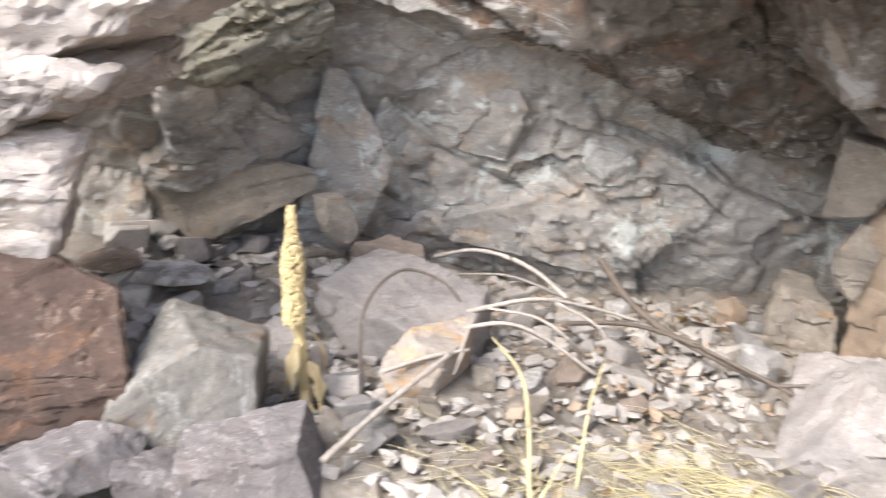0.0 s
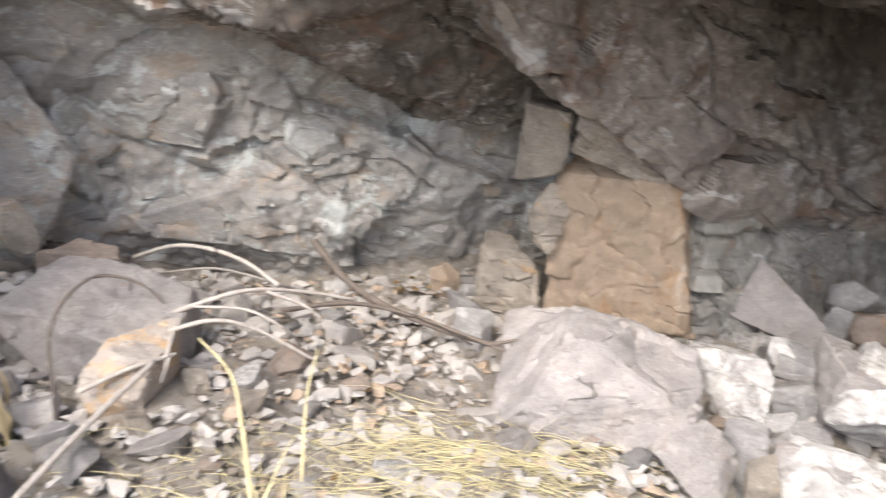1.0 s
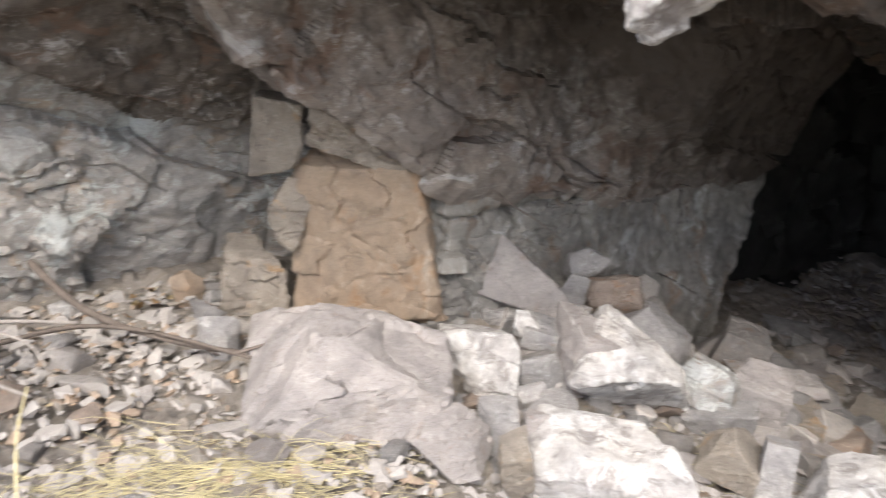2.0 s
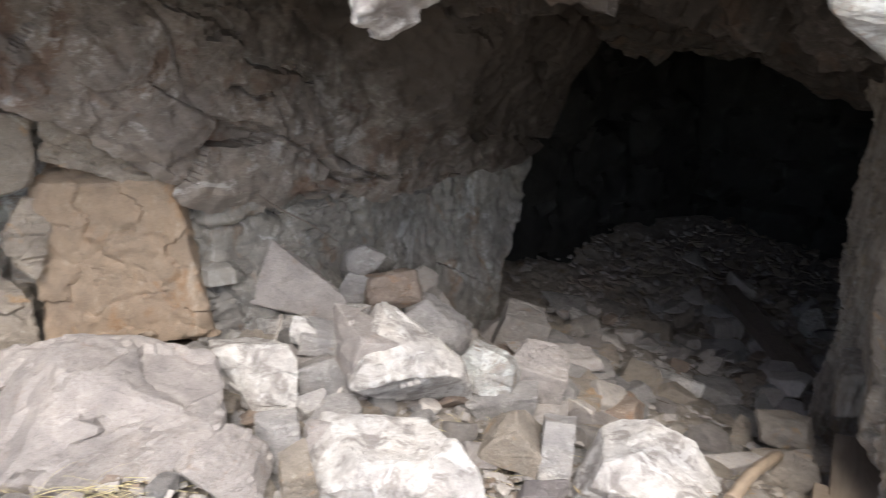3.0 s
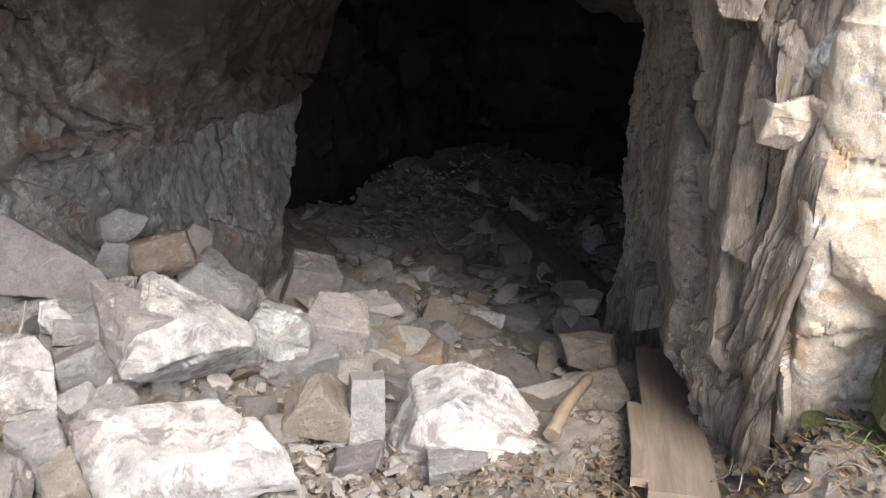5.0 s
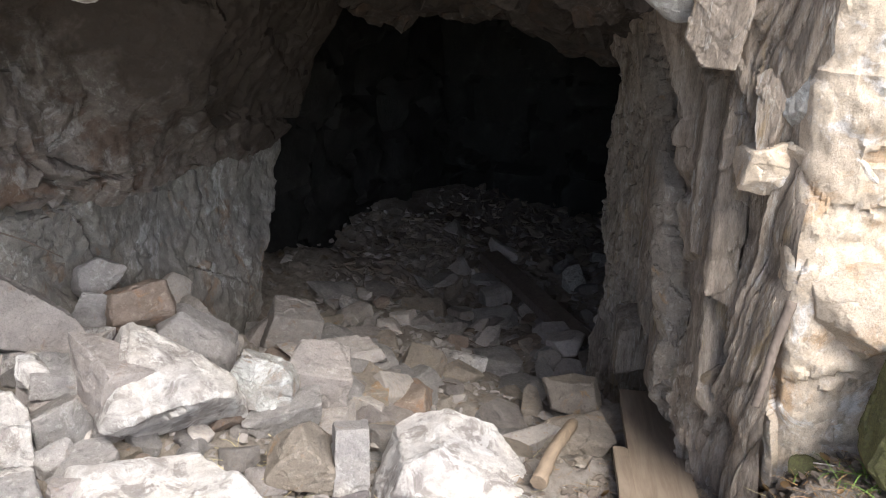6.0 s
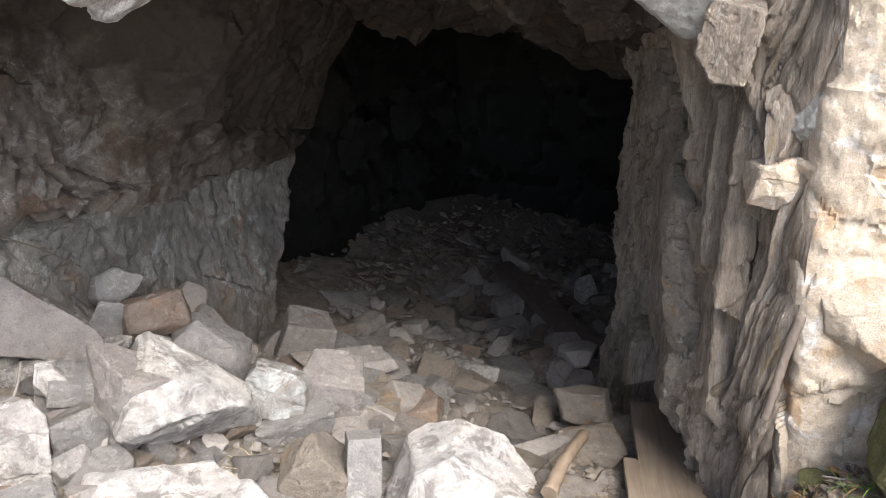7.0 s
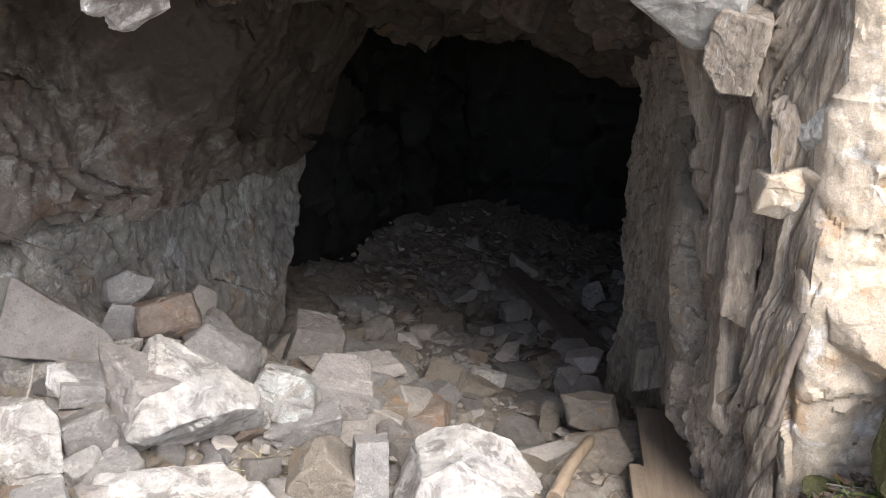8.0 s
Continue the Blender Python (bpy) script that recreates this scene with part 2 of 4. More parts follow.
CREAM = rock_material("cream_rock", (0.66, 0.55, 0.42), (0.52, 0.43, 0.33), (0.56, 0.37, 0.21), (0.76, 0.73, 0.70), 0.57, 0.57, 1.2, bump=0.7, vary=0.0, fleck=0.4)
SLATE = rock_material("slate_rock", (0.23, 0.205, 0.205), (0.17, 0.155, 0.155), (0.24, 0.18, 0.15), (0.42, 0.40, 0.40), 0.64, 0.62, 1.6, bump=0.7, vary=0.1)
LEDGE = rock_material("ledge_rock", (0.56, 0.50, 0.45), (0.42, 0.37, 0.355), (0.50, 0.33, 0.18), (0.62, 0.60, 0.58), 0.61, 0.60, 1.0, (1, 1, 1.8), (0, -12, 0), bump=0.8, vary=0.08)
OLIVE = rock_material("olive_rock", (0.26, 0.245, 0.195), (0.19, 0.18, 0.155), (0.27, 0.25, 0.16), (0.38, 0.38, 0.33), 0.60, 0.68, 1.0, bump=0.8, vary=0.08)
OCHRE = rock_material("ochre_rock", (0.40, 0.29, 0.20), (0.31, 0.235, 0.17), (0.36, 0.22, 0.12), (0.48, 0.39, 0.30), 0.58, 0.62, 1.6, (1, 1, 0.6), bump=0.7, vary=0.05, fleck=0.3)
WHITE = rock_material("white_rock", (0.72, 0.695, 0.665), (0.52, 0.49, 0.465), (0.33, 0.295, 0.275), (0.78, 0.77, 0.755), 0.53, 0.57, 2.2, bump=0.95, vary=0.06, fleck=0.35)
PINK = rock_material("pinkish_rock", (0.41, 0.37, 0.35), (0.335, 0.305, 0.29), (0.33, 0.255, 0.21), (0.50, 0.465, 0.45), 0.64, 0.64, 1.6, bump=0.95, vary=0.1, fleck=0.6)
GREY = rock_material("grey_rock", (0.40, 0.378, 0.368), (0.31, 0.298, 0.292), (0.36, 0.28, 0.22), (0.55, 0.54, 0.53), 0.66, 0.62, 2.0, bump=0.95, vary=0.18, fleck=0.6)
TAN = rock_material("tan_rock", (0.375, 0.32, 0.262), (0.30, 0.258, 0.215), (0.44, 0.28, 0.15), (0.52, 0.47, 0.40), 0.62, 0.66, 2.0, bump=0.95, vary=0.16, fleck=0.6)
RUST = rock_material("rusty_rock", (0.125, 0.078, 0.060), (0.095, 0.064, 0.052), (0.20, 0.105, 0.06), (0.32, 0.24, 0.19), 0.60, 0.72, 1.3, bump=0.8, vary=0.05, fleck=0.5)
BROWN = rock_material("brown_rock", (0.27, 0.215, 0.175), (0.20, 0.15, 0.12), (0.30, 0.18, 0.11), (0.38, 0.32, 0.27), 0.60, 0.70, 2.0, bump=0.5, vary=0.12)
ORANGE = rock_material("orange_rock", (0.42, 0.36, 0.31), (0.36, 0.31, 0.27), (0.52, 0.33, 0.16), (0.58, 0.53, 0.48), 0.54, 0.66, 2.2, bump=0.5, vary=0.08)
INNER = rock_material("inner_rubble", (0.34, 0.31, 0.29), (0.26, 0.24, 0.225), (0.30, 0.21, 0.15), (0.44, 0.43, 0.42), 0.62, 0.64, 3.0, bump=0.5, vary=0.3)
RUBBLE = rock_material("rubble_rock", (0.445, 0.412, 0.382), (0.36, 0.325, 0.295), (0.38, 0.26, 0.18), (0.50, 0.47, 0.44), 0.62, 0.64, 3.0, bump=0.4, vary=0.2)
SOIL = rock_material("soil", (0.365, 0.328, 0.287), (0.27, 0.23, 0.195), (0.26, 0.19, 0.12), (0.34, 0.31, 0.27), 0.60, 0.64, 3.0, rough=0.95, bump=0.9, vary=0.0, fleck=0.6)
LITTER = rock_material("brown_litter", (0.27, 0.215, 0.168), (0.19, 0.15, 0.118), (0.26, 0.165, 0.10), (0.33, 0.28, 0.235), 0.60, 0.64, 3.0, rough=0.9, bump=0.6, vary=0.3)
STRAW = grain_material("straw", (0.68, 0.60, 0.37), (0.55, 0.48, 0.27), 30.0, vary=0.35)
DEADSTALK = grain_material("dead_stalk", (0.70, 0.57, 0.32), (0.55, 0.44, 0.24), 60.0, (1, 1, 0.3), bump=0.8, vary=0.15)
TWIG = grain_material("bleached_twig", (0.46, 0.42, 0.38), (0.32, 0.28, 0.25), 70.0, (1, 1, 0.2), vary=0.2)
DARKTWIG = grain_material("dark_twig", (0.20, 0.165, 0.14), (0.13, 0.105, 0.09), 70.0, (1, 1, 0.2), vary=0.2)
PLANK = grain_material("weathered_plank", (0.34, 0.275, 0.21), (0.23, 0.18, 0.135), 26.0, (0.08, 1, 1), bump=0.5, vary=0.1)
LOG = grain_material("barkless_log", (0.36, 0.28, 0.205), (0.24, 0.185, 0.135), 40.0, (0.15, 1, 1), bump=0.5, vary=0.1)
MOSS = grain_material("moss", (0.15, 0.155, 0.065), (0.085, 0.08, 0.045), 120.0, rough=1.0, bump=1.0, vary=0.3)
LEAF_GREEN = grain_material("green_leaf", (0.16, 0.26, 0.05), (0.11, 0.19, 0.04), 40.0, rough=0.55, vary=0.25)
LEAF_DRY = grain_material("dry_leaf", (0.36, 0.24, 0.12), (0.26, 0.16, 0.08), 40.0, rough=0.7, vary=0.4)
LEAF_YELLOW = grain_material("yellow_leaf", (0.72, 0.55, 0.16), (0.62, 0.44, 0.12), 40.0, rough=0.6, vary=0.15)
LEAF_PALE = grain_material("pale_leaf", (0.66, 0.56, 0.36), (0.55, 0.45, 0.28), 40.0, rough=0.6, vary=0.15)


# ---- ground ----
KNOTS = np.array([(-1.2, 2.2, .30), (-.24, 2.32, .27), (-.17, 2.7, .28), (0, 3.5, .2), (.77, 3.9, .06), (1.4, 3.6, .02), (.7, 2.4, .1), (1.4, 2.6, -.02),
                  (2.1, 2.05, -.28), (2.6, 2.8, -.06), (3.05, 2.95, -.15), (3.4, 2.45, -.5), (3.6, 1.6, -.65), (2.9, 1.65, -.42), (2.95, 1.0, -.33), (2.85, .2, .16),
                  (3.6, .9, -.52), (4.5, 1.5, -.95), (4.1, 3.0, -.8), (5.5, 2.2, -1.15), (7, 2.5, -1.2), (0, 0, .15), (1.5, .8, -.05), (-1, -1, .2), (-1.3, 3.3, .60), (-.75, 3.45, .45), (-1.9, 2.9, .5), (2.78, .58, -.22), (3.1, .66, -.3), (9, 2.5, -1.3), (12, 2.5, -1.35), (9, 1.0, -1.2), (9, 4, -1.2), (6, 3.6, -.95), (4.9, 3.5, -.82), (6, 1.2, -1.0)])


def ground_z(x, y):
    x, y = np.asarray(x, float), np.asarray(y, float)
    w = ((KNOTS[:, 0] - x[..., None]) ** 2 + (KNOTS[:, 1] - y[..., None]) ** 2 + 0.03) ** -1.6
    return (w * KNOTS[:, 2]).sum(-1) / w.sum(-1)


def spread(a, b, step, far):
    inner = np.arange(a, b, step)
    grow = step * 1.35 ** np.arange(1, 30)
    out = np.cumsum(grow)
    out = out[out < far]
    return np.concatenate([(a - out)[::-1], inner, b + out])


gx, gy = np.meshgrid(spread(-2.2, 6.5, 0.022, 400), spread(-0.6, 4.4, 0.022, 400), indexing="ij")
GP = np.stack([gx, gy, ground_z(gx, gy)], 2)


def ground_relief(p):
    inside = (np.abs(p[:, 0]) < 12) & (np.abs(p[:, 1]) < 12)
    return inside * (0.03 * fbm(p * 3, 3, 5) + 0.018 * facets(p, (0.09, 0.09, 0.09), 1.0, 0.6, 0.4, 8) + 0.012 * fbm(p * 22, 3, 6))


ground = tagged(sheet("ground", GP, ground_relief, SOIL), "brown stony soil of the mine mouth, sloping down inside", "ground", kind="structure")

# ---- cliff: the back wall of the recess, along x ----
def wobble(x, z):
    flat = np.stack([x.ravel(), 0 * x.ravel(), z.ravel()], 1)
    return (0.05 * fbm(flat * 4, 3, 31)).reshape(x.shape)


def back_y(x, z):
    wob = wobble(x, z)
    y = 3.98 - 0.62 * smooth(-0.2, -1.3, x) - 0.30 * smooth(0.7, 1.5, z) + 0.10 * smooth(0.45, 0.0, z)
    step = smooth(-0.04, 0.05, z + wob - np.interp(x, [0.1, 0.75, 1.35, 1.75], [1.5, 1.12, 0.78, 0.76])) * smooth(0.2, 0.6, x)
    band = smooth(-0.04, 0.05, z + wob * 0.5 - np.interp(x, [-0.6, 0.2, 0.5, 1.0, 1.4], [1.50, 1.30, 1.24, 1.42, 1.8]))
    return y - 0.20 * step - 0.16 * band


def side_y(x, z):
    """The nearer wall, which runs on to the corner of the tunnel chamber."""
    y = 3.02 + 0.06 * (x - 2.5) - 0.10 * smooth(0.9, 1.7, z) - 0.42 * smooth(0.35, 1.15, z) * smooth(2.8, 3.6, x) - 0.12 * smooth(0.2, -0.6, z)
    return y + 1.3 * smooth(4.52, 4.76, x - 0.5 * (np.minimum(z, 0.5) - 0.2) + wobble(x, z))


def hang_z(x):
    """Lower edge of the hanging mass: it falls from left to right to the long crack."""
    return np.interp(x, [1.0, 1.35, 1.76, 2.18, 2.95, 3.4, 5.0], [1.75, 1.25, 0.94, 0.60, 0.42, 0.30, 0.25])


def dipping(p, deg):
    c, n = math.cos(radians(deg)), math.sin(radians(deg))
    return np.stack([p[:, 0] * c - p[:, 2] * n, p[:, 1], p[:, 0] * n + p[:, 2] * c], 1)


# long open cracks of the rock faces, as lines of x and z
CRACKS = (((2.76, 0.72), (2.88, 0.53), (3.04, 0.35), (3.14, 0.07)), ((2.84, 0.52), (3.02, 0.45), (3.24, 0.44)), ((2.30, 1.00), (2.53, 0.93), (2.58, 0.76)),
          ((0.31, 0.70), (0.44, 0.74), (0.58, 0.77)), ((0.62, 0.60), (0.71, 0.62), (0.91, 0.67)), ((0.64, 1.25), (0.82, 1.08), (0.99, 0.96), (1.16, 0.89), (1.42, 0.80)), ((1.16, 1.32), (1.28, 1.22), (1.50, 1.16)))


def cracks(p):
    """Depth of the cracks, with the rock above each one standing a little proud."""
    q = p[:, [0, 2]] + 0.03 * np.stack([fbm(p * 9, 3, 33), fbm(p * 9, 3, 34)], 1)
    total = np.zeros(len(p))
    for line in CRACKS:
        line = np.array(line)
        near, above = np.full(len(p), 9.0), np.zeros(len(p))
        for a, b in zip(line, line[1:]):
            u = np.clip(((q - a) @ (b - a)) / ((b - a) @ (b - a)), 0, 1)
            off = q - (a + u[:, None] * (b - a))
            d = np.hypot(off[:, 0], off[:, 1])
            above = np.where(d < near, off[:, 1], above)
            near = np.minimum(near, d)
        total = total - 0.045 * np.exp(-(near / 0.011) ** 2) + 0.022 * (above > 0) * np.exp(-(near / 0.09) ** 2)
    return total


def face_relief(p):
    far = smooth(2.5, 3.4, p[:, 0])
    q = dipping(p, 27)
    broken = smooth(0.0, 0.45, fbm(p * 1.5 + 3.7, 3, 18)) * (1 - 0.7 * far)
    d = facets(q, (1.05, 0.8, 0.62), 0.11, 0.75, 0.13, 11) * (1 - 0.4 * far)
    d = d + facets(q, (0.42, 0.42, 0.26), 0.030, 0.8, 0.16, 12) * (1 - 0.5 * far)
    d = d + broken * (facets(q, (0.20, 0.20, 0.10), 0.022, 0.9, 0.2, 13) + facets(q, (0.07, 0.07, 0.04), 0.008, 0.9, 0.2, 19))
    d = d + far * 0.012 * ridged(p * np.array((6, 6, 1.3)), 3, 16)
    return d + cracks(p) + 0.024 * fbm(p * 3.1, 3, 14) + 0.012 * fbm(p * 12, 3, 15) + 0.006 * fbm(p * 34, 2, 20)


fx, fz = np.meshgrid(np.arange(-3.0, 2.9, 0.012), np.arange(-0.5, 2.25, 0.012), indexing="ij")
cliff_back = tagged(sheet("cliff_back_wall", np.stack([fx, back_y(fx, fz), fz], 2), face_relief, WALL), "grey-brown fractured rock face with pale crust and darker brown upper layer", "rock face", kind="structure")
# the darker brown layer begins above the dipping step
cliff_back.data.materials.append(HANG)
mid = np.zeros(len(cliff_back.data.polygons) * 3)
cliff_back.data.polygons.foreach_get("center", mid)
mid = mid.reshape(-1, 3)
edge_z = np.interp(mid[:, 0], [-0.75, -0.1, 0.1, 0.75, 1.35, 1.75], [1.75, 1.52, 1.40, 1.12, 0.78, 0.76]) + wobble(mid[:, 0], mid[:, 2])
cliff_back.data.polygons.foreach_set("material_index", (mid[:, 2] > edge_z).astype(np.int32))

# the hanging mass: left end, underside, front
hx = np.concatenate([np.full(36, 1.02), np.arange(1.02, 4.98, 0.012)])
hin = np.concatenate([np.linspace(0.9, 0, 37)[:-1], np.zeros(len(hx) - 36)])
hv = np.linspace(0, 1, 150)[None, :]
zlow = (hang_z(hx) + 0.5 * wobble(hx, 0 * hx))[:, None]
fz = np.concatenate([np.repeat(zlow + 0.10, 44, 1) - 0.10 * np.linspace(0, 1, 44)[None, :] ** 2, zlow + (2.25 - zlow) * hv[:, 1:] ** 1.1], 1)
fx = np.repeat(hx[:, None], fz.shape[1], 1)
inward = np.concatenate([np.linspace(0.8, 0, 44), np.zeros(149)])[None, :]
HP = np.stack([fx, side_y(fx, fz) + np.maximum(inward, hin[:, None]), fz], 2)
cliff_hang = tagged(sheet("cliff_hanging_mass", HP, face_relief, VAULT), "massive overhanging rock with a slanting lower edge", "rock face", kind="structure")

# the wall under it, from the ochre slab to the tunnel
ex = np.concatenate([np.full(50, 2.27), np.arange(2.27, 4.98, 0.012)])
ein = np.concatenate([np.linspace(0.9, 0, 51)[:-1], np.zeros(len(ex) - 50)])
ev = np.linspace(0, 1, 130)[None, :]
fx = np.repeat(ex[:, None], 130, 1)
fz = -1.15 + (hang_z(fx) + 0.06 + 1.15) * ev
EP = np.stack([fx, side_y(fx, fz) + 0.055 + ein[:, None], fz], 2)
cliff_low = tagged(sheet("cliff_lower_wall", EP, face_relief, LOWER), "grey rock wall running into the mine", "rock face", kind="structure")
# ---- brow: underside of the overhang, its lip, and the cliff above ----
BACK = rail([(-14, 24, 2.6), (-5, 6.0, 2.4), (-2.6, 3.6, 2.1), (-0.6, 3.8, 2.2), (0.5, 3.75, 2.2), (1.3, 3.5, 1.9), (2.7, 3.25, 1.24), (3.6, 3.22, 1.08), (4.7, 3.2, 1.06), (5.0, 1.35, 0.74)], 420)
LIP = rail([(-14, 20, 2.4), (-5, 3.8, 2.2), (-2.6, 2.7, 2.25), (-0.6, 3.50, 2.40), (0.5, 2.90, 1.68), (1.12, 2.30, 1.68), (2.05, 1.58, 1.56), (2.75, 1.02, 1.52), (3.12, 0.68, 1.30)], 420)
TOP = LIP + np.array([0.25, 0.35, 3.6])
vs = np.linspace(0, 1, 130)[None, :, None]
under = BACK[:, None, :] * (1 - vs) + LIP[:, None, :] * vs
under[:, :, 2] += 0.05 * np.sin(np.pi * vs[:, :, 0])
vs = np.linspace(0, 1, 44)[None, 1:, None] ** 1.8
BP = np.concatenate([under, LIP[:, None, :] * (1 - vs) + TOP[:, None, :] * vs], 1)


def brow_relief(p):
    return facets(p, (0.45, 0.45, 0.3), 0.14, 0.8, 0.3, 21) + facets(p, (0.15, 0.15, 0.1), 0.04, 0.9, 0.4, 22) + 0.03 * fbm(p * 4, 3, 23) + 0.012 * fbm(p * 20, 3, 24)


brow = tagged(sheet("cliff_overhang", BP, brow_relief, ROOF_SHADE), "overhanging brown rock roof above the mine mouth", "rock overhang", kind="structure")

# ---- right jamb: upright shale layers, running in from the mouth ----
JAMB = rail([(2.965, 0.42), (3.0, 0.475), (3.10, 0.555), (3.35, 0.70), (3.95, 0.92), (4.45, 1.20), (4.75, 1.35), (5.3, 1.30), (6.6, 1.2)], 330)
jz = np.linspace(-1.25, 1.75, 300)
JP = np.concatenate([np.repeat(JAMB[:, None, :], len(jz), 1), np.repeat(jz[None, :, None], len(JAMB), 0)], 2)
JP[:, :, 1] -= 0.10 * smooth(0.2, -0.8, JP[:, :, 2]) * smooth(4.6, 3.2, JP[:, :, 0])
JP[:, :, 0] -= 0.05 * JP[:, :, 2] * smooth(3.1, 3.4, JP[:, :, 0])
JP[:, :, 1] += 0.12 * smooth(0.7, 1.3, JP[:, :, 2]) * smooth(3.0, 3.4, JP[:, :, 0])


def jamb_relief(p):
    q = p.copy()
    q[:, 0] += 0.17 * p[:, 2] + 0.03 * fbm(p * 2.5, 2, 60)
    lay = facets(q, (0.12, 0.8, 1.5), 0.075, 0.4, 0.6, 61) + facets(q, (0.045, 0.3, 0.5), 0.032, 0.6, 0.5, 62) + facets(q, (0.10, 0.10, 0.13), 0.014, 0.9, 0.3, 66)
    fib = 0.010 * ridged(q * np.array((22, 8, 1.8)), 3, 63) + 0.006 * ridged(q * np.array((60, 20, 6)), 2, 65)
    return (lay + fib) * (0.15 + 0.85 * smooth(2.96, 3.14, p[:, 0])) + 0.03 * fbm(p * 3, 3, 64)


jamb = tagged(sheet("shale_jamb", JP, jamb_relief, SHALE, flip=True), "dark brown upright shale layers beside the mine mouth", "rock wall", kind="structure")

# ---- outer face right of the mouth ----
OUTER = rail([(3.30, 0.60), (3.05, 0.48), (2.972, 0.40), (3.02, 0.15), (3.06, -0.3), (3.0, -1.2), (3.3, -3.0), (6, -9), (30, -20)], 360)
oz = np.concatenate([np.arange(-0.4, 1.8, 0.012), np.linspace(1.8, 5.4, 60)])
OP = np.concatenate([np.repeat(OUTER[:, None, :], len(oz), 1), np.repeat(oz[None, :, None], len(OUTER), 0)], 2)


OP[:, :, 1] -= 0.05 * smooth(0.75, 0.2, OP[:, :, 2]) * smooth(0.1, 0.4, OP[:, :, 1])


def outer_relief(p):
    q = dipping(p, -15)
    d = facets(q, (0.45, 0.45, 0.40), 0.05, 0.9, 0.10, 71) + facets(q, (0.13, 0.13, 0.10), 0.010, 1.0, 0.06, 72)
    return (d + 0.022 * fbm(p * 5, 4, 73) + 0.012 * fbm(p * 24, 3, 74)) * (0.25 + 0.75 * smooth(0.5, 0.2, p[:, 1]))


outer = tagged(sheet("cliff_outer_face", OP, outer_relief, CREAM, flip=False), "cream and orange weathered outcrop face in daylight", "rock face", kind="structure")

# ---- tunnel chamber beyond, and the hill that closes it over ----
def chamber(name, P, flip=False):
    return tagged(sheet(name, P, lambda p: facets(p, (0.5, 0.5, 0.4), 0.14, 0.8, 0.3, 81) + 0.05 * fbm(p * 4, 3, 82), TUNNEL, flip), "rough rock of the mine tunnel, coloured near black as its shade", "tunnel wall", kind="structure")


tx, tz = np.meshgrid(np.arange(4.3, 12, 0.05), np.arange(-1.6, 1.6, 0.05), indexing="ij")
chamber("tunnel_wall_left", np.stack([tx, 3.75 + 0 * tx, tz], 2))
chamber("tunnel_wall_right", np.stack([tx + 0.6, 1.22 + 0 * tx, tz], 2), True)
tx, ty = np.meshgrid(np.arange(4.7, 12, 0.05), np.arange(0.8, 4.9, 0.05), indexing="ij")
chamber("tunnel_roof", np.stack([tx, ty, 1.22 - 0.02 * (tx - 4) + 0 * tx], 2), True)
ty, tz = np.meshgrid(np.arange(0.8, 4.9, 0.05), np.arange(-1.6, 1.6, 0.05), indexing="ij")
# added near-black end wall, set where the floor is lost in shade
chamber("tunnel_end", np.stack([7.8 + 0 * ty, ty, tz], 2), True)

bm = bmesh.new()
crest = [tuple(v) for v in TOP[::6]] + [(3.0, 0.4, 5.0), (3.1, -1.2, 5.2), (6, -9, 5.2), (30, -20, 5.2)]
crest = [(x, y, max(z, 4.6)) for x, y, z in crest]
hub = bm.verts.new((30, 24, 9))
ring = [bm.verts.new(c) for c in crest]
for a, b in zip(ring, ring[1:]):
    bm.faces.new((a, b, hub))
low_a, low_b, low_hub = bm.verts.new((-14, 24, -1)), bm.verts.new((30, -20, -1)), bm.verts.new((30, 24, -1))
bm.faces.new((ring[0], hub, low_hub, low_a))
bm.faces.new((hub, ring[-1], low_b, low_hub))
tagged(part("hillside", bm, SOIL), "stony hillside over the mine", "hill", kind="structure")


# ---- loose rocks ----
def corners_of(n, dist):
    """Corners of the solid that the planes n . p = dist enclose."""
    k = np.array(list(itertools.combinations(range(len(n)), 3)))
    a, b = n[k], dist[k]
    ok = np.abs(np.linalg.det(a)) > 0.02
    p = np.linalg.solve(a[ok], b[ok][:, :, None])[:, :, 0]
    return p[(p @ n.T <= dist + 1e-6).all(1)]


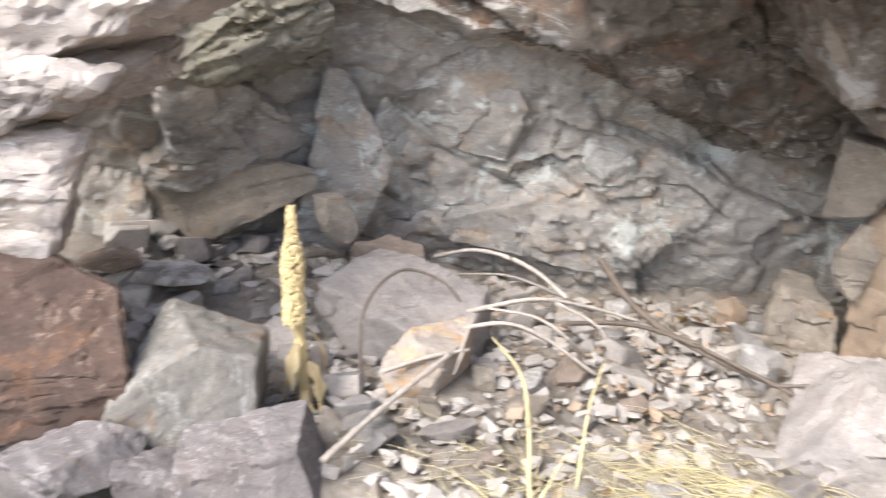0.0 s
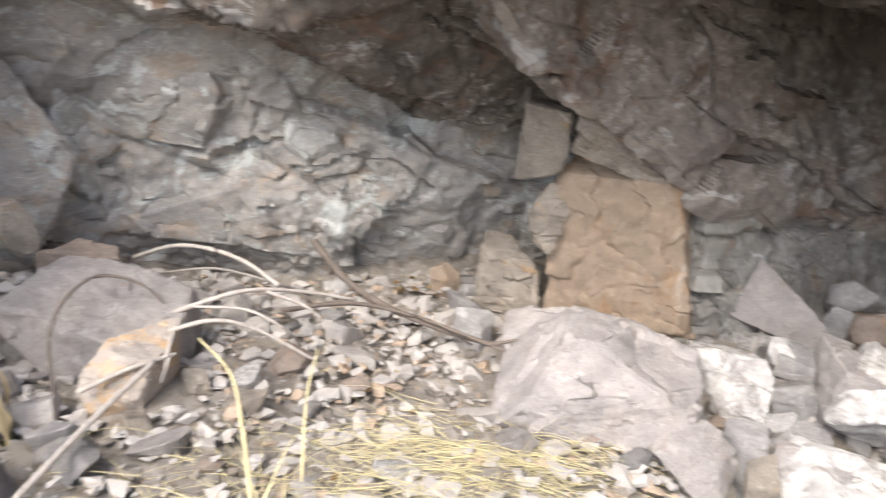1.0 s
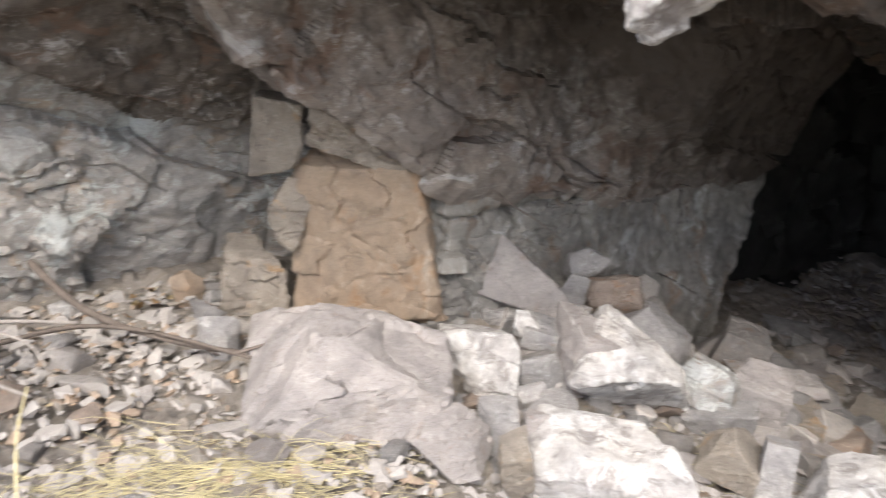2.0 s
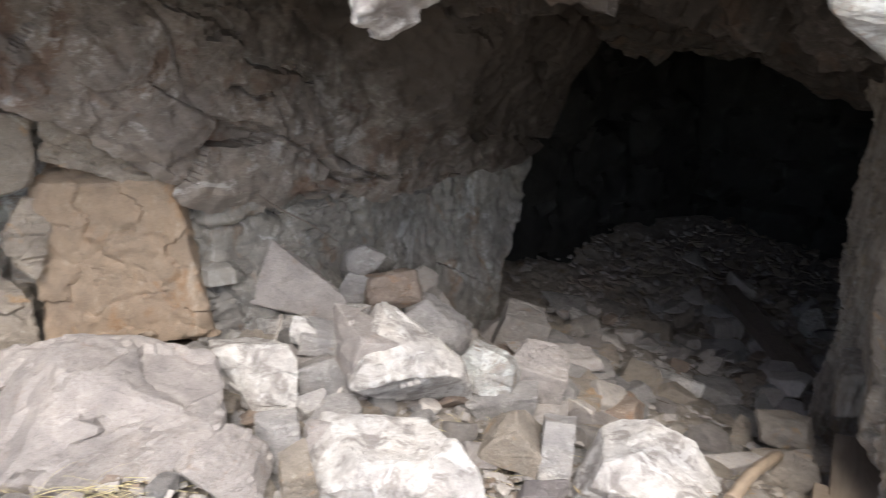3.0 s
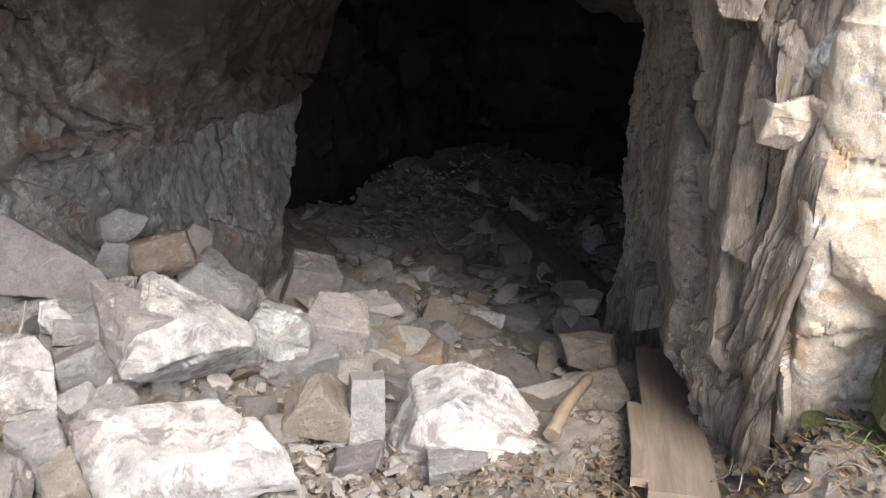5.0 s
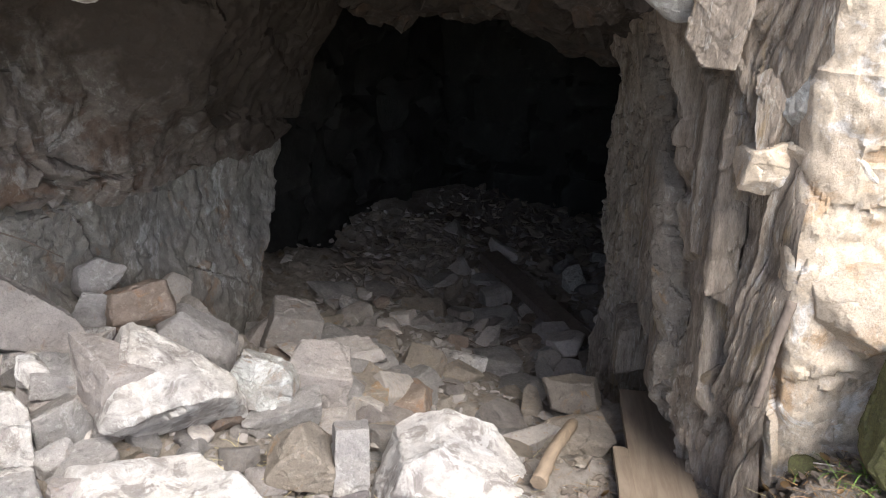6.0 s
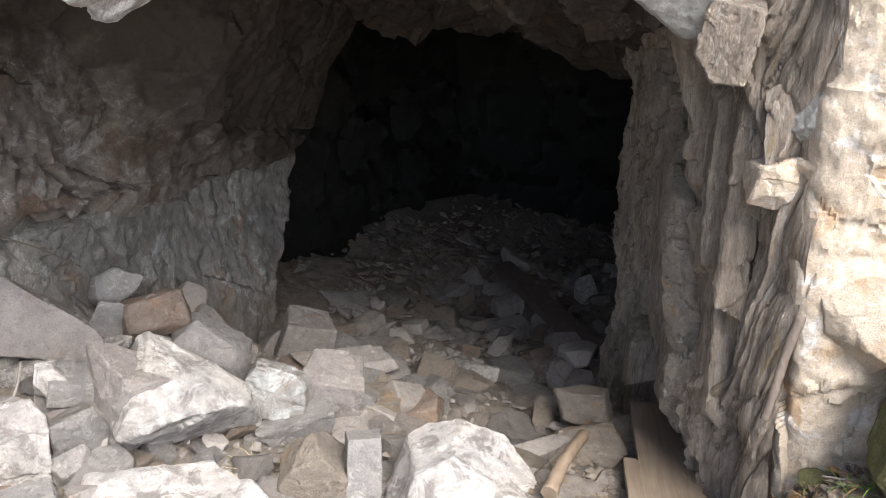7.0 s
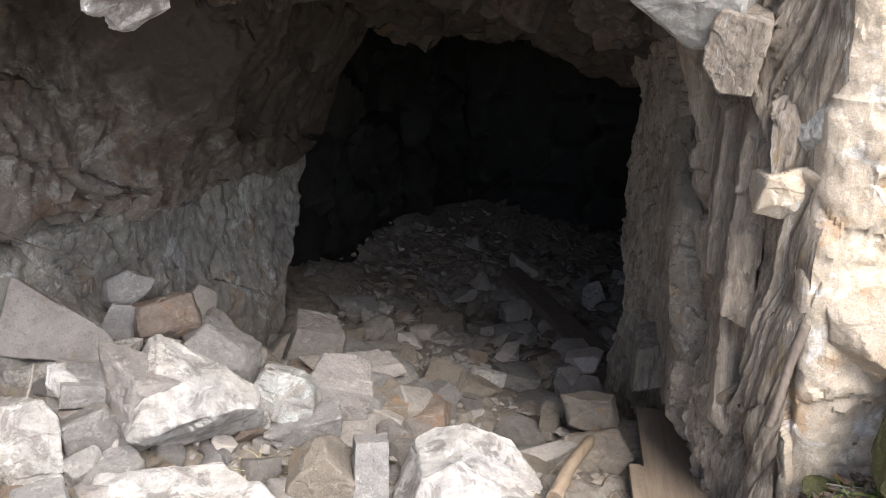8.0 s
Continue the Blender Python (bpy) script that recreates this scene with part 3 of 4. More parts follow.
def rock_data(name, dims, seed, material, planes=13, sub=4, rough=0.05, sharp=30, box=False, strata=0.0, cuts=()):
    """An angular block: a solid between random planes, with chipped edges and a broken surface, its base at z = 0."""
    rng = np.random.default_rng(seed)
    axes = np.vstack([np.eye(3), -np.eye(3)])
    many = min(planes, 9)
    free = rng.normal(size=(many, 3))
    free /= np.linalg.norm(free, axis=1, keepdims=True)
    if box:
        n = np.vstack([axes + rng.uniform(-0.16, 0.16, (6, 3)), free])
        dist = np.concatenate([np.full(6, 0.62), rng.uniform(0.80, 0.98, many)])
    else:
        n = np.vstack([axes + rng.uniform(-0.3, 0.3, (6, 3)), free])
        dist = np.concatenate([rng.uniform(0.68, 0.82, 6), rng.uniform(0.5, 0.8, many)])
    for a, b, c, e in cuts:
        n, dist = np.vstack([n, (a, b, c)]), np.append(dist, e)
    n = n / np.linalg.norm(n, axis=1, keepdims=True)
    p = corners_of(n, dist)
    lo, hi = p.min(0), p.max(0)
    p = ((p - (lo + hi) / 2) / (hi - lo)) * np.array(dims)
    size, least = max(dims), min(dims)
    bm = bmesh.new()
    for v in p:
        bm.verts.new(v)
    bmesh.ops.remove_doubles(bm, verts=bm.verts[:], dist=size * 0.012)
    got = bmesh.ops.convex_hull(bm, input=bm.verts[:])
    loose = {v for v in got["geom_interior"] + got["geom_unused"] if isinstance(v, bmesh.types.BMVert)}
    bmesh.ops.delete(bm, geom=list(loose), context="VERTS")
    bmesh.ops.dissolve_limit(bm, angle_limit=radians(4), verts=bm.verts[:], edges=bm.edges[:])
    bmesh.ops.bevel(bm, geom=bm.edges[:], offset=least * 0.035, segments=1, profile=0.5, affect="EDGES", clamp_overlap=True)
    bmesh.ops.triangulate(bm, faces=bm.faces[:])
    step = size / {3: 4, 4: 11, 5: 26, 6: 44}[sub]
    for _ in range(7):
        long_edges = [e for e in bm.edges if e.calc_length() > step]
        if not long_edges:
            break
        bmesh.ops.subdivide_edges(bm, edges=long_edges, cuts=1)
        bmesh.ops.triangulate(bm, faces=[f for f in bm.faces if len(f.verts) > 3])
    bm.normal_update()
    bm.verts.index_update()
    p = np.array([v.co[:] for v in bm.verts])
    out = np.array([v.normal[:] for v in bm.verts])
    faces = [[v.index for v in f.verts] for f in bm.faces]
    bm.free()
    if sub >= 4:
        chips = facets(p / size + seed * 3.1, (0.34, 0.34, 0.24), 1.0, 0.9, 0.25, seed)
        p = p + out * (size * rough * (0.15 * fbm(p / size * 3 + seed, 3, seed) + 0.5 * chips))[:, None]
        if sub >= 5:
            p = p + out * (size * facets(p / size + seed * 1.3, (0.11, 0.13, 0.12), 0.0045, 1.0, 0.15, seed + 21))[:, None]
        p = p + out * (size * 0.006 * fbm(p / size * 18 + seed, 3, seed + 5))[:, None]
    if strata:
        p = p + out * (facets(p + seed * 1.7, (0.5, 0.5, 0.085), strata, 0.5, 0.5, seed + 9) + facets(p + seed * 2.3, (0.12, 0.12, 0.04), strata * 0.5, 0.6, 0.4, seed + 11))[:, None]
    p[:, 2] -= p[:, 2].min()
    me = mesh_from(name, p, faces, material)
    me.set_sharp_from_angle(angle=radians(sharp))
    return me


SEED = [100]


def rock(name, x, y, dims, material, label, yaw=0, tip=(0, 0), lift=0.0, seed=0, sub=5, planes=13, rough=0.035, category="rock", group="", kind="", box=False, strata=0.0, cuts=()):
    SEED[0] += 1
    ob = new(name, rock_data(name, dims, seed or SEED[0], material, planes, sub, rough, box=box, strata=strata, cuts=cuts))
    ob.matrix_world = pose(x, y, float(ground_z(x, y)) + lift - (0.04 if x < 1.8 else 0.01), tip[0], tip[1], yaw)
    return tagged(ob, label, category, group, kind)


def ledge(x, y, z, dims, material, label, yaw=0, tip=(0, 0), seed=0, rough=0.06, planes=12, name="rock_ledge", box=False, strata=0.02, cuts=()):
    SEED[0] += 1
    ob = new(name, rock_data(name, dims, seed or SEED[0], material, planes, 6 if max(dims) > 0.6 else 5, rough, box=box, strata=strata, cuts=cuts))
    ob.matrix_world = pose(x, y, z, tip[0], tip[1], yaw) @ pose(0, 0, -dims[2] / 2)
    return tagged(ob, label, "rock ledge", kind="structure")


ledge(-1.20, 2.52, 1.52, (1.60, 0.60, 0.40), LEDGE, "pale layered ledge jutting out with orange crust", 10, (0, -7), 201, 0.03, 7, strata=0.03)
ledge(-1.36, 2.46, 1.25, (1.25, 0.55, 0.30), LEDGE, "pale crumbling layer under the jutting ledge", 10, (0, -9), 206, 0.035, 7, strata=0.03)
ledge(-1.52, 2.38, 1.02, (1.05, 0.50, 0.40), LEDGE, "blocky pale ledge under the jutting layers", 8, (0, 4), 202, 0.03, 6, box=True, strata=0.015)
ledge(-0.70, 3.36, 1.38, (0.62, 0.5, 0.44), OLIVE, "greenish grey ledge with crumbling lower edge", 16, (0, -20), 203, 0.04, 8, strata=0.03)
ledge(-0.45, 3.74, 0.72, (0.36, 0.3, 1.0), WALL, "brown slab leaning on the rock face", 10, (0, 14), 204, 0.03, 5, strata=0.004)
ledge(-1.0, 3.58, 0.72, (0.9, 0.4, 0.36), TAN, "grey wedge of rock under the ledges", 14, (0, -18), 205, 0.03, 6, strata=0.006)
ledge(1.97, 3.27, 0.30, (0.68, 0.24, 0.88), OCHRE, "smooth ochre slab set in the rock face", -37, (0, -3), 207, 0.028, 8, box=True, strata=0.0, cuts=((0.8, 0, 0.6, 0.80),))
ledge(1.67, 3.38, 0.48, (0.18, 0.2, 0.34), TAN, "crumbling tan edge of the slab", -30, (0, 5), 243, 0.06, 10, strata=0.01)
ledge(1.90, 3.20, -0.02, (0.30, 0.14, 0.16), OCHRE, "low ochre flake at the slab foot", -37, (0, -6), 242, 0.05, 8, strata=0.01)
ledge(1.98, 3.26, 0.74, (0.50, 0.26, 0.20), TAN, "tan dipping block over the ochre slab", -37, (0, 24), 218, 0.04, 6, box=True, strata=0.02)
ledge(1.66, 3.44, 0.80, (0.22, 0.28, 0.34), TAN, "brown upright block beside the ochre slab", -25, (0, 3), 208, 0.03, 5, box=True, strata=0.0)
ledge(1.55, 3.52, 0.10, (0.32, 0.3, 0.42), TAN, "crumbling tan rock beside the ochre slab", -25, (0, 3), 209, 0.06, 9, strata=0.006)
ledge(2.01, 1.67, 1.57, (0.58, 0.38, 0.44), WHITE, "white quartz lump hanging from the overhang", 30, (0, 0), 210, 0.06, name="rock_lump", strata=0.015)
ledge(3.12, 0.86, 1.44, (0.46, 0.36, 0.46), PALE, "pale grey angular block over the jamb", 104, (0, 10), 211, 0.012, 3, "rock_lintel", True, 0.0, ((0.72, 0, -0.70, 0.46), (0.2, 0.8, -0.6, 0.6)))
ledge(3.07, 0.70, 1.23, (0.15, 0.20, 0.22), SHALE, "grey-brown broken block under the lintel", 96, (0, -8), 221, 0.025, 4, "rock_lintel", True, 0.0, ((0.6, 0, -0.8, 0.62),))
ledge(3.09, 0.53, 0.87, (0.20, 0.22, 0.14), CREAM, "pale knob sticking out of the corner of the outcrop", 98, (0, 16), 261, 0.03, 8, "rock_knob", False, 0.0)
ledge(3.07, 0.38, 0.88, (0.26, 0.20, 0.18), CREAM, "whitish crusted block on the outcrop", 93, (0, 4), 262, 0.03, 9, "rock_knob", False, 0.0)
ledge(3.04, 0.42, 1.06, (0.20, 0.10, 0.24), PALE, "smooth grey plate on the outcrop", 94, (0, 3), 263, 0.015, 7, "rock_plate", False, 0.0)
ledge(3.00, 0.24, 0.52, (0.30, 0.12, 0.32), CREAM, "pale cracked plate low on the outcrop", 92, (0, 10), 264, 0.015, 7, "rock_plate", False, 0.0)
for x, y, z, dims, m, yaw, tip, words in ((0.74, 4.00, 0.70, (0.30, 0.20, 0.36), PALE, 6, 12, "pale bluish flake on the back wall"), (0.16, 3.92, 1.0, (0.60, 0.20, 0.50), WALL, -4, 24, "brown flake of rock on the back wall"),
                                          (-0.28, 3.92, 0.85, (0.22, 0.18, 0.62), PALE, 8, -8, "pale upright vein on the back wall"), (0.40, 4.02, 0.42, (0.9, 0.20, 0.40), WALL, 3, 10, "wide brown flake on the back wall"),
                                          (2.62, 3.03, 0.95, (0.50, 0.16, 0.30), HANG, 2, 8, "brown flake on the hanging rock"), (3.08, 3.13, 0.50, (0.40, 0.16, 0.24), LOWER, 3, -14, "hooked flake on the tunnel side wall")):
    ledge(x, y, z, dims, m, words, yaw, (0, tip), 0, 0.05, 10, "rock_flake", False, 0.0)
ledge(2.33, 3.10, 0.16, (0.32, 0.26, 0.90), LOWER, "lavender speckled column beside the ochre slab", -20, (0, 2), 231, 0.05, 11, strata=0.02)
ledge(2.66, 3.16, 0.24, (0.70, 0.24, 0.40), LOWER, "pale speckled rock under the long crack", 2, (0, 9), 232, 0.06, 10, strata=0.012)
ledge(3.05, 0.545, 0.98, (0.10, 0.09, 0.30), SHALE, "brown broken splinter on the corner of the jamb", 20, (0, 6), 255, 0.05, 12, name="rock_rib", strata=0.0)
for x, y, z, size, tip in ((3.86, 1.00, 0.92, 0.30, 14), (3.70, 0.92, 0.72, 0.34, 24), (3.56, 0.86, 0.52, 0.34, 20), (3.49, 0.82, 0.26, 0.36, 8), (3.46, 0.79, -0.02, 0.36, 2)):
    ledge(x, y, z, (size * 0.42, 0.12, size * 1.25), TAN, "crumbling rib of ochre-tan rock in the jamb", 24, (0, tip), 0, 0.07, 14, "rock_rib", False, 0.006)
for x, y, z, dims, tip in ((3.30, 0.71, 0.78, (0.14, 0.10, 0.72), -3), (3.17, 0.62, 0.80, (0.09, 0.11, 0.80), 2), (3.66, 0.85, 0.12, (0.13, 0.10, 0.9), 6), (3.98, 0.97, 0.35, (0.16, 0.12, 1.1), 4), (3.24, 0.64, 0.30, (0.16, 0.10, 0.6), 12),
                           (4.12, 1.06, -0.30, (0.26, 0.16, 0.28), 8)):
    ledge(x, y, z, dims, SHALE, "upright layered plate of grey-brown rock in the jamb", 22, (0, tip), 0, 0.016, 9, "rock_rib", True, 0.0)

SEED[0] -= 4
rock("boulder", -1.22, 2.26, (0.62, 0.5, 0.60), RUST, "large rusty red-brown boulder on the other rocks", 20, lift=0.10, planes=5, rough=0.03, strata=0.005)
rock("boulder", -1.35, 2.25, (0.55, 0.45, 0.22), SLATE, "dark grey boulder under the rusty one", 10)
rock("boulder", -0.77, 2.25, (0.46, 0.32, 0.46), LOWER, "angular tan-grey boulder with flat faces", 8, (-14, 12), lift=-0.02, planes=5, box=True, rough=0.015, cuts=((-0.6, -0.3, 0.75, 0.62),))
rock("boulder", -1.02, 1.98, (0.42, 0.32, 0.22), SLATE, "dark grey boulder with white speckles", 0)
rock("boulder", -0.50, 2.08, (0.40, 0.30, 0.20), SLATE, "grey-brown flat boulder on the ground", 15, (0, -8), planes=6, box=True)
rock("boulder", -0.74, 2.02, (0.30, 0.24, 0.16), SLATE, "dark slaty boulder under the tan one", -10, planes=9)
rock("flat_stone", -1.2, 2.95, (0.26, 0.2, 0.09), BROWN, "flat orange-brown stone on other rocks", 10, lift=0.1)
rock("flat_stone", -0.98, 2.95, (0.28, 0.2, 0.07), WHITE, "thin whitish flat stone on a boulder", -5, lift=0.12)
rock("boulder", -0.16, 3.02, (0.62, 0.46, 0.20), PINK, "slanting grey-pink slab of rock", -24, (14, 14), lift=0.06, planes=6, box=True)
rock("rock", -0.22, 3.35, (0.36, 0.24, 0.17), BROWN, "pointed brown rock resting on the slab", -12, (0, 12), lift=0.2, planes=8)
rock("rock", -0.45, 3.4, (0.18, 0.16, 0.22), TAN, "yellowish rock behind the dead stalk", 0, lift=0.18)
rock("rock", -0.05, 2.66, (0.32, 0.26, 0.26), ORANGE, "rock with a bright orange stained face", 0, planes=9)
rock("rock", 0.13, 2.68, (0.09, 0.09, 0.12), TAN, "small brown block beside the orange rock", 20, planes=8, sub=4)
rock("rock", -0.26, 2.42, (0.17, 0.14, 0.15), GREY, "blue-grey lump of rock on gravel", 0, sub=4)
rock("boulder", 1.52, 2.58, (0.76, 0.56, 0.46), PINK, "big pinkish grey angular boulder", -28, (0, 2), lift=-0.05, planes=5, rough=0.07, seed=312, cuts=((0.50, -0.1, 0.85, 0.36), (-0.8, -0.2, 0.5, 0.52), (0.1, -0.75, 0.6, 0.42), (0.75, -0.5, 0.3, 0.58)))
rock("boulder", 1.74, 2.33, (0.42, 0.34, 0.24), PINK, "pinkish rounded boulder on the rubble", -30)
rock("rock", 2.11, 2.62, (0.33, 0.25, 0.30), WHITE, "grey rock with white crusted side", -35)
rock("rock", 2.33, 2.48, (0.21, 0.17, 0.22), GREY, "rounded grey rock in the pile", -40, sub=4)
rock("rock", 2.26, 2.36, (0.24, 0.18, 0.13), GREY, "grey white-veined rock in the pile", -40, sub=4)
rock("rock", 2.50, 2.40, (0.32, 0.30, 0.34), PINK, "grey-brown angular rock against the white boulder", -40, (0, 4), planes=6)
rock("boulder", 2.60, 2.28, (0.54, 0.42, 0.44), WHITE, "bright white angular boulder on the pile", -44, (0, 6), lift=-0.02, planes=3, rough=0.03, seed=320, cuts=((0.55, -0.1, 0.83, 0.50), (-0.9, 0, 0.35, 0.66), (0.1, -0.55, 0.8, 0.52), (0.25, -0.8, -0.55, 0.46)))
rock("boulder", 2.22, 2.00, (0.66, 0.42, 0.23), WHITE, "broad white boulder with pink stain", -42, (4, 3), lift=-0.02, planes=3, rough=0.022, seed=327, cuts=((0, 0, 1, 0.5), (-0.75, -0.2, 0.55, 0.66), (0.5, -0.2, 0.8, 0.74), (0, -0.7, 0.6, 0.66)))
rock("rock", 2.56, 2.90, (0.46, 0.26, 0.46), PINK, "upright pointed grey-tan slab by the wall", -35, (-16, 0), lift=-0.07, planes=0, rough=0.02, seed=323, cuts=((-0.93, 0, 0.36, 0.52), (0.70, 0, 0.71, 0.50), (0, -1, 0.1, 0.45), (0, 1, 0, 0.45)))
rock("rock", 2.93, 3.0, (0.17, 0.14, 0.22), GREY, "grey block on the pile by the wall", -35, (0, 24), lift=0.12, planes=8, sub=4)
rock("rock", 2.84, 2.92, (0.2, 0.14, 0.22), GREY, "thin grey slab standing in the pile", -40, (0, 20), lift=0.02, planes=8, sub=4)
rock("rock", 3.0, 2.78, (0.30, 0.22, 0.22), BROWN, "brown rusty slab on the pile", -43, (0, -14), lift=0.07, planes=6, rough=0.035)
rock("rock", 3.08, 2.60, (0.36, 0.24, 0.26), GREY, "grey slab leaning down the pile", -47, (0, 14), lift=0.02, planes=2, cuts=((0.55, 0, 0.83, 0.34), (0.1, -0.8, 0.55, 0.45)))
rock("rock", 2.98, 2.24, (0.31, 0.24, 0.26), PALE, "tan and white angular rock in the pile", -50, (0, 14), lift=0.06, planes=6)
rock("rock", 3.16, 2.14, (0.30, 0.22, 0.28), PINK, "pinkish grey rock in the pile", -53, (0, 22), lift=0.05, planes=5)
rock("flat_stone", 3.0, 2.10, (0.30, 0.22, 0.12), GREY, "flat grey slab in the pile", -53, (0, -10), lift=0.03, planes=5, box=True)
rock("rock", 2.72, 1.86, (0.27, 0.20, 0.24), TAN, "ochre tan wedge of rock in the pile", -50, (0, 10), lift=0.04, planes=3, cuts=((0.6, -0.1, 0.7, 0.45), (-0.8, 0, 0.6, 0.5)))
rock("stone_block", 2.76, 1.68, (0.15, 0.13, 0.34), GREY, "squared grey stone standing upright with brown top", -58, (-14, 0), lift=-0.06, planes=5, rough=0.015, seed=331, box=True)
rock("boulder", 2.96, 1.39, (0.58, 0.42, 0.27), WHITE, "whitish boulder with greenish grey streaks", -66, (0, 6), lift=-0.04, planes=3, rough=0.018, seed=333, cuts=((0.56, -0.1, 0.83, 0.34), (-0.6, 0, 0.8, 0.58), (0.1, -0.7, 0.6, 0.5)))
rock("rock", 2.37, 2.66, (0.13, 0.11, 0.13), WHITE, "small pale rock wedged in the pile", -30, (0, 12), lift=0.08, planes=7, sub=4)
rock("flat_stone", 2.46, 2.60, (0.28, 0.16, 0.11), GREY, "flat grey slab wedged under the pointed one", -42, (0, 8), lift=0.05, planes=4, box=True)
rock("flat_stone", 2.38, 2.52, (0.22, 0.14, 0.09), PINK, "thin pale slab wedged in the pile", -38, (0, -6), lift=0.03, planes=4, box=True)
rock("rock", 2.22, 2.42, (0.13, 0.11, 0.14), GREY, "small grey rock in a gap of the pile", 10, lift=0.02, planes=7, sub=4)
rock("rock", 1.96, 2.30, (0.20, 0.16, 0.22), GREY, "upright grey rock beside the broad white boulder", -30, (0, 10), lift=0.03, planes=5)
rock("rock", 1.93, 2.08, (0.15, 0.13, 0.24), TAN, "narrow tan rock beside the broad white boulder", -20, (0, -14), lift=0.03, planes=5)
rock("rock", 2.06, 2.22, (0.13, 0.12, 0.20), PINK, "narrow pinkish rock beside the broad white boulder", 15, (0, 16), lift=0.03, planes=5)
rock("rock", 2.62, 1.62, (0.20, 0.15, 0.11), SLATE, "dark reddish grey stone below the tan wedge", -50, lift=0.0, planes=6)
rock("flat_stone", 2.72, 1.30, (0.22, 0.15, 0.09), GREY, "flat grey stone in front of the streaked boulder", -50, lift=0.01, planes=5)
rock("rock", 3.37, 2.06, (0.17, 0.14, 0.17), GREY, "pointed blue-grey stone on the rubble", -57, planes=8, sub=4)
rock("rock", 3.55, 1.90, (0.29, 0.22, 0.14), BROWN, "brown flat rock on the rubble", -60)
rock("flat_stone", 3.60, 2.28, (0.50, 0.16, 0.10), INNER, "long flat grey slab lying on the rubble", -55, lift=0.03, planes=4, rough=0.025, box=True)
rock("rock", 3.68, 2.60, (0.26, 0.20, 0.25), INNER, "grey block at the foot of the tunnel wall", -50, (0, 22), planes=4, lift=-0.01, box=True, rough=0.025)
rock("rock", 3.82, 1.22, (0.28, 0.24, 0.22), TAN, "rounded brown rock by the jamb", -75, lift=-0.03)
rock("flat_stone", 3.46, 2.02, (0.22, 0.20, 0.12), TAN, "brown blocky stone under the blue-grey one", -57, planes=4, box=True)
rock("flat_stone", 3.55, 1.12, (0.32, 0.26, 0.10), TAN, "flat tan slab on the tunnel floor", -75, planes=8)
rock("rock", 1.30, 3.72, (0.15, 0.12, 0.18), OCHRE, "orange-brown upright stone by the wall", -16, planes=8, sub=4)
rock("rock", 0.79, 3.75, (0.12, 0.1, 0.11), WHITE, "small whitish stone by the wall", 0, sub=4)
rock("rock", 1.24, 3.14, (0.17, 0.13, 0.2), GREY, "grey upright stone near the boulder", -19, sub=4)

# ---- timber ----
def beam(name, a, b, width, thick, material, label, category, seed=1):
    a, b = Vector(a), Vector(b)
    rng = random.Random(seed)
    bm = bmesh.new()
    n, length = 26, (b - a).length
    rings = []
    for i in range(n + 1):
        u = i / n
        w = width * (1 + 0.012 * rng.uniform(-1, 1) + 0)
        bend = 0.004 * math.sin(u * 5 + seed)
        rings.append([bm.verts.new((u * length + (rng.uniform(-.006, .006) if i in (0, n) else 0), s * w / 2 + bend, t * thick / 2 + 0.0012 * rng.uniform(-1, 1))) for s, t in ((-1, -1), (-0.5, -1), (0.5, -1), (1, -1), (1, 1), (0.45, 1), (-0.3, 1), (-1, 1))])
    for r, q in zip(rings, rings[1:]):
        for k in range(8):
            bm.faces.new((r[k], r[(k + 1) % 8], q[(k + 1) % 8], q[k]))
    bm.faces.new(rings[0][::-1])
    bm.faces.new(rings[-1])
    ob = part(name, bm, material)
    way = (b - a).normalized()
    side = Vector((0, 0, 1)).cross(way).normalized()
    up = way.cross(side)
    m = Matrix((way, side, up)).transposed().to_4x4()
    m.translation = a
    ob.matrix_world = m
    return tagged(ob, label, category)


beam("plank", (2.72, 0.590, -0.155), (3.98, 0.955, -0.48), 0.20, 0.03, PLANK, "weathered brown plank lying on the floor", "plank", 3)
beam("plank", (2.74, 0.722, -0.160), (3.30, 0.884, -0.305), 0.052, 0.028, PLANK, "strip split off the edge of the plank", "plank", 9)
beam("plank", (3.00, 0.545, -0.25), (3.42, 0.675, -0.37), 0.06, 0.03, PLANK, "narrow weathered board beside the wide plank", "plank", 5)
beam("plank", (5.00, 1.50, -0.88), (6.20, 2.60, -1.02), 0.14, 0.06, DARKTWIG, "dark plank lying along the tunnel floor", "plank", 7)


# ---- sticks, stalks and straw ----
def tube(name, pts, r0, r1, material, parent=None, label="", sides=7, knots=0.12, seed=1, rise=0.0):
    rng = random.Random(seed)
    line = rail(pts, 8 * len(pts)) + np.array((0, 0, rise))
    bm = bmesh.new()
    rings = []
    for i, p in enumerate(line):
        way = Vector(line[min(i + 1, len(line) - 1)]) - Vector(line[max(i - 1, 0)])
        side = way.orthogonal().normalized()
        up = way.cross(side).normalized()
        r = (r0 + (r1 - r0) * i / (len(line) - 1)) * (1 + knots * rng.uniform(-1, 1))
        rings.append([bm.verts.new(Vector(p) + side * r * math.cos(a) + up * r * math.sin(a)) for a in [2 * math.pi * k / sides for k in range(sides)]])
    for a, b in zip(rings, rings[1:]):
        for k in range(sides):
            bm.faces.new((a[k], a[(k + 1) % sides], b[(k + 1) % sides], b[k])).smooth = True
    bm.faces.new(rings[0][::-1])
    bm.faces.new(rings[-1])
    return part(name, bm, material, parent, label)


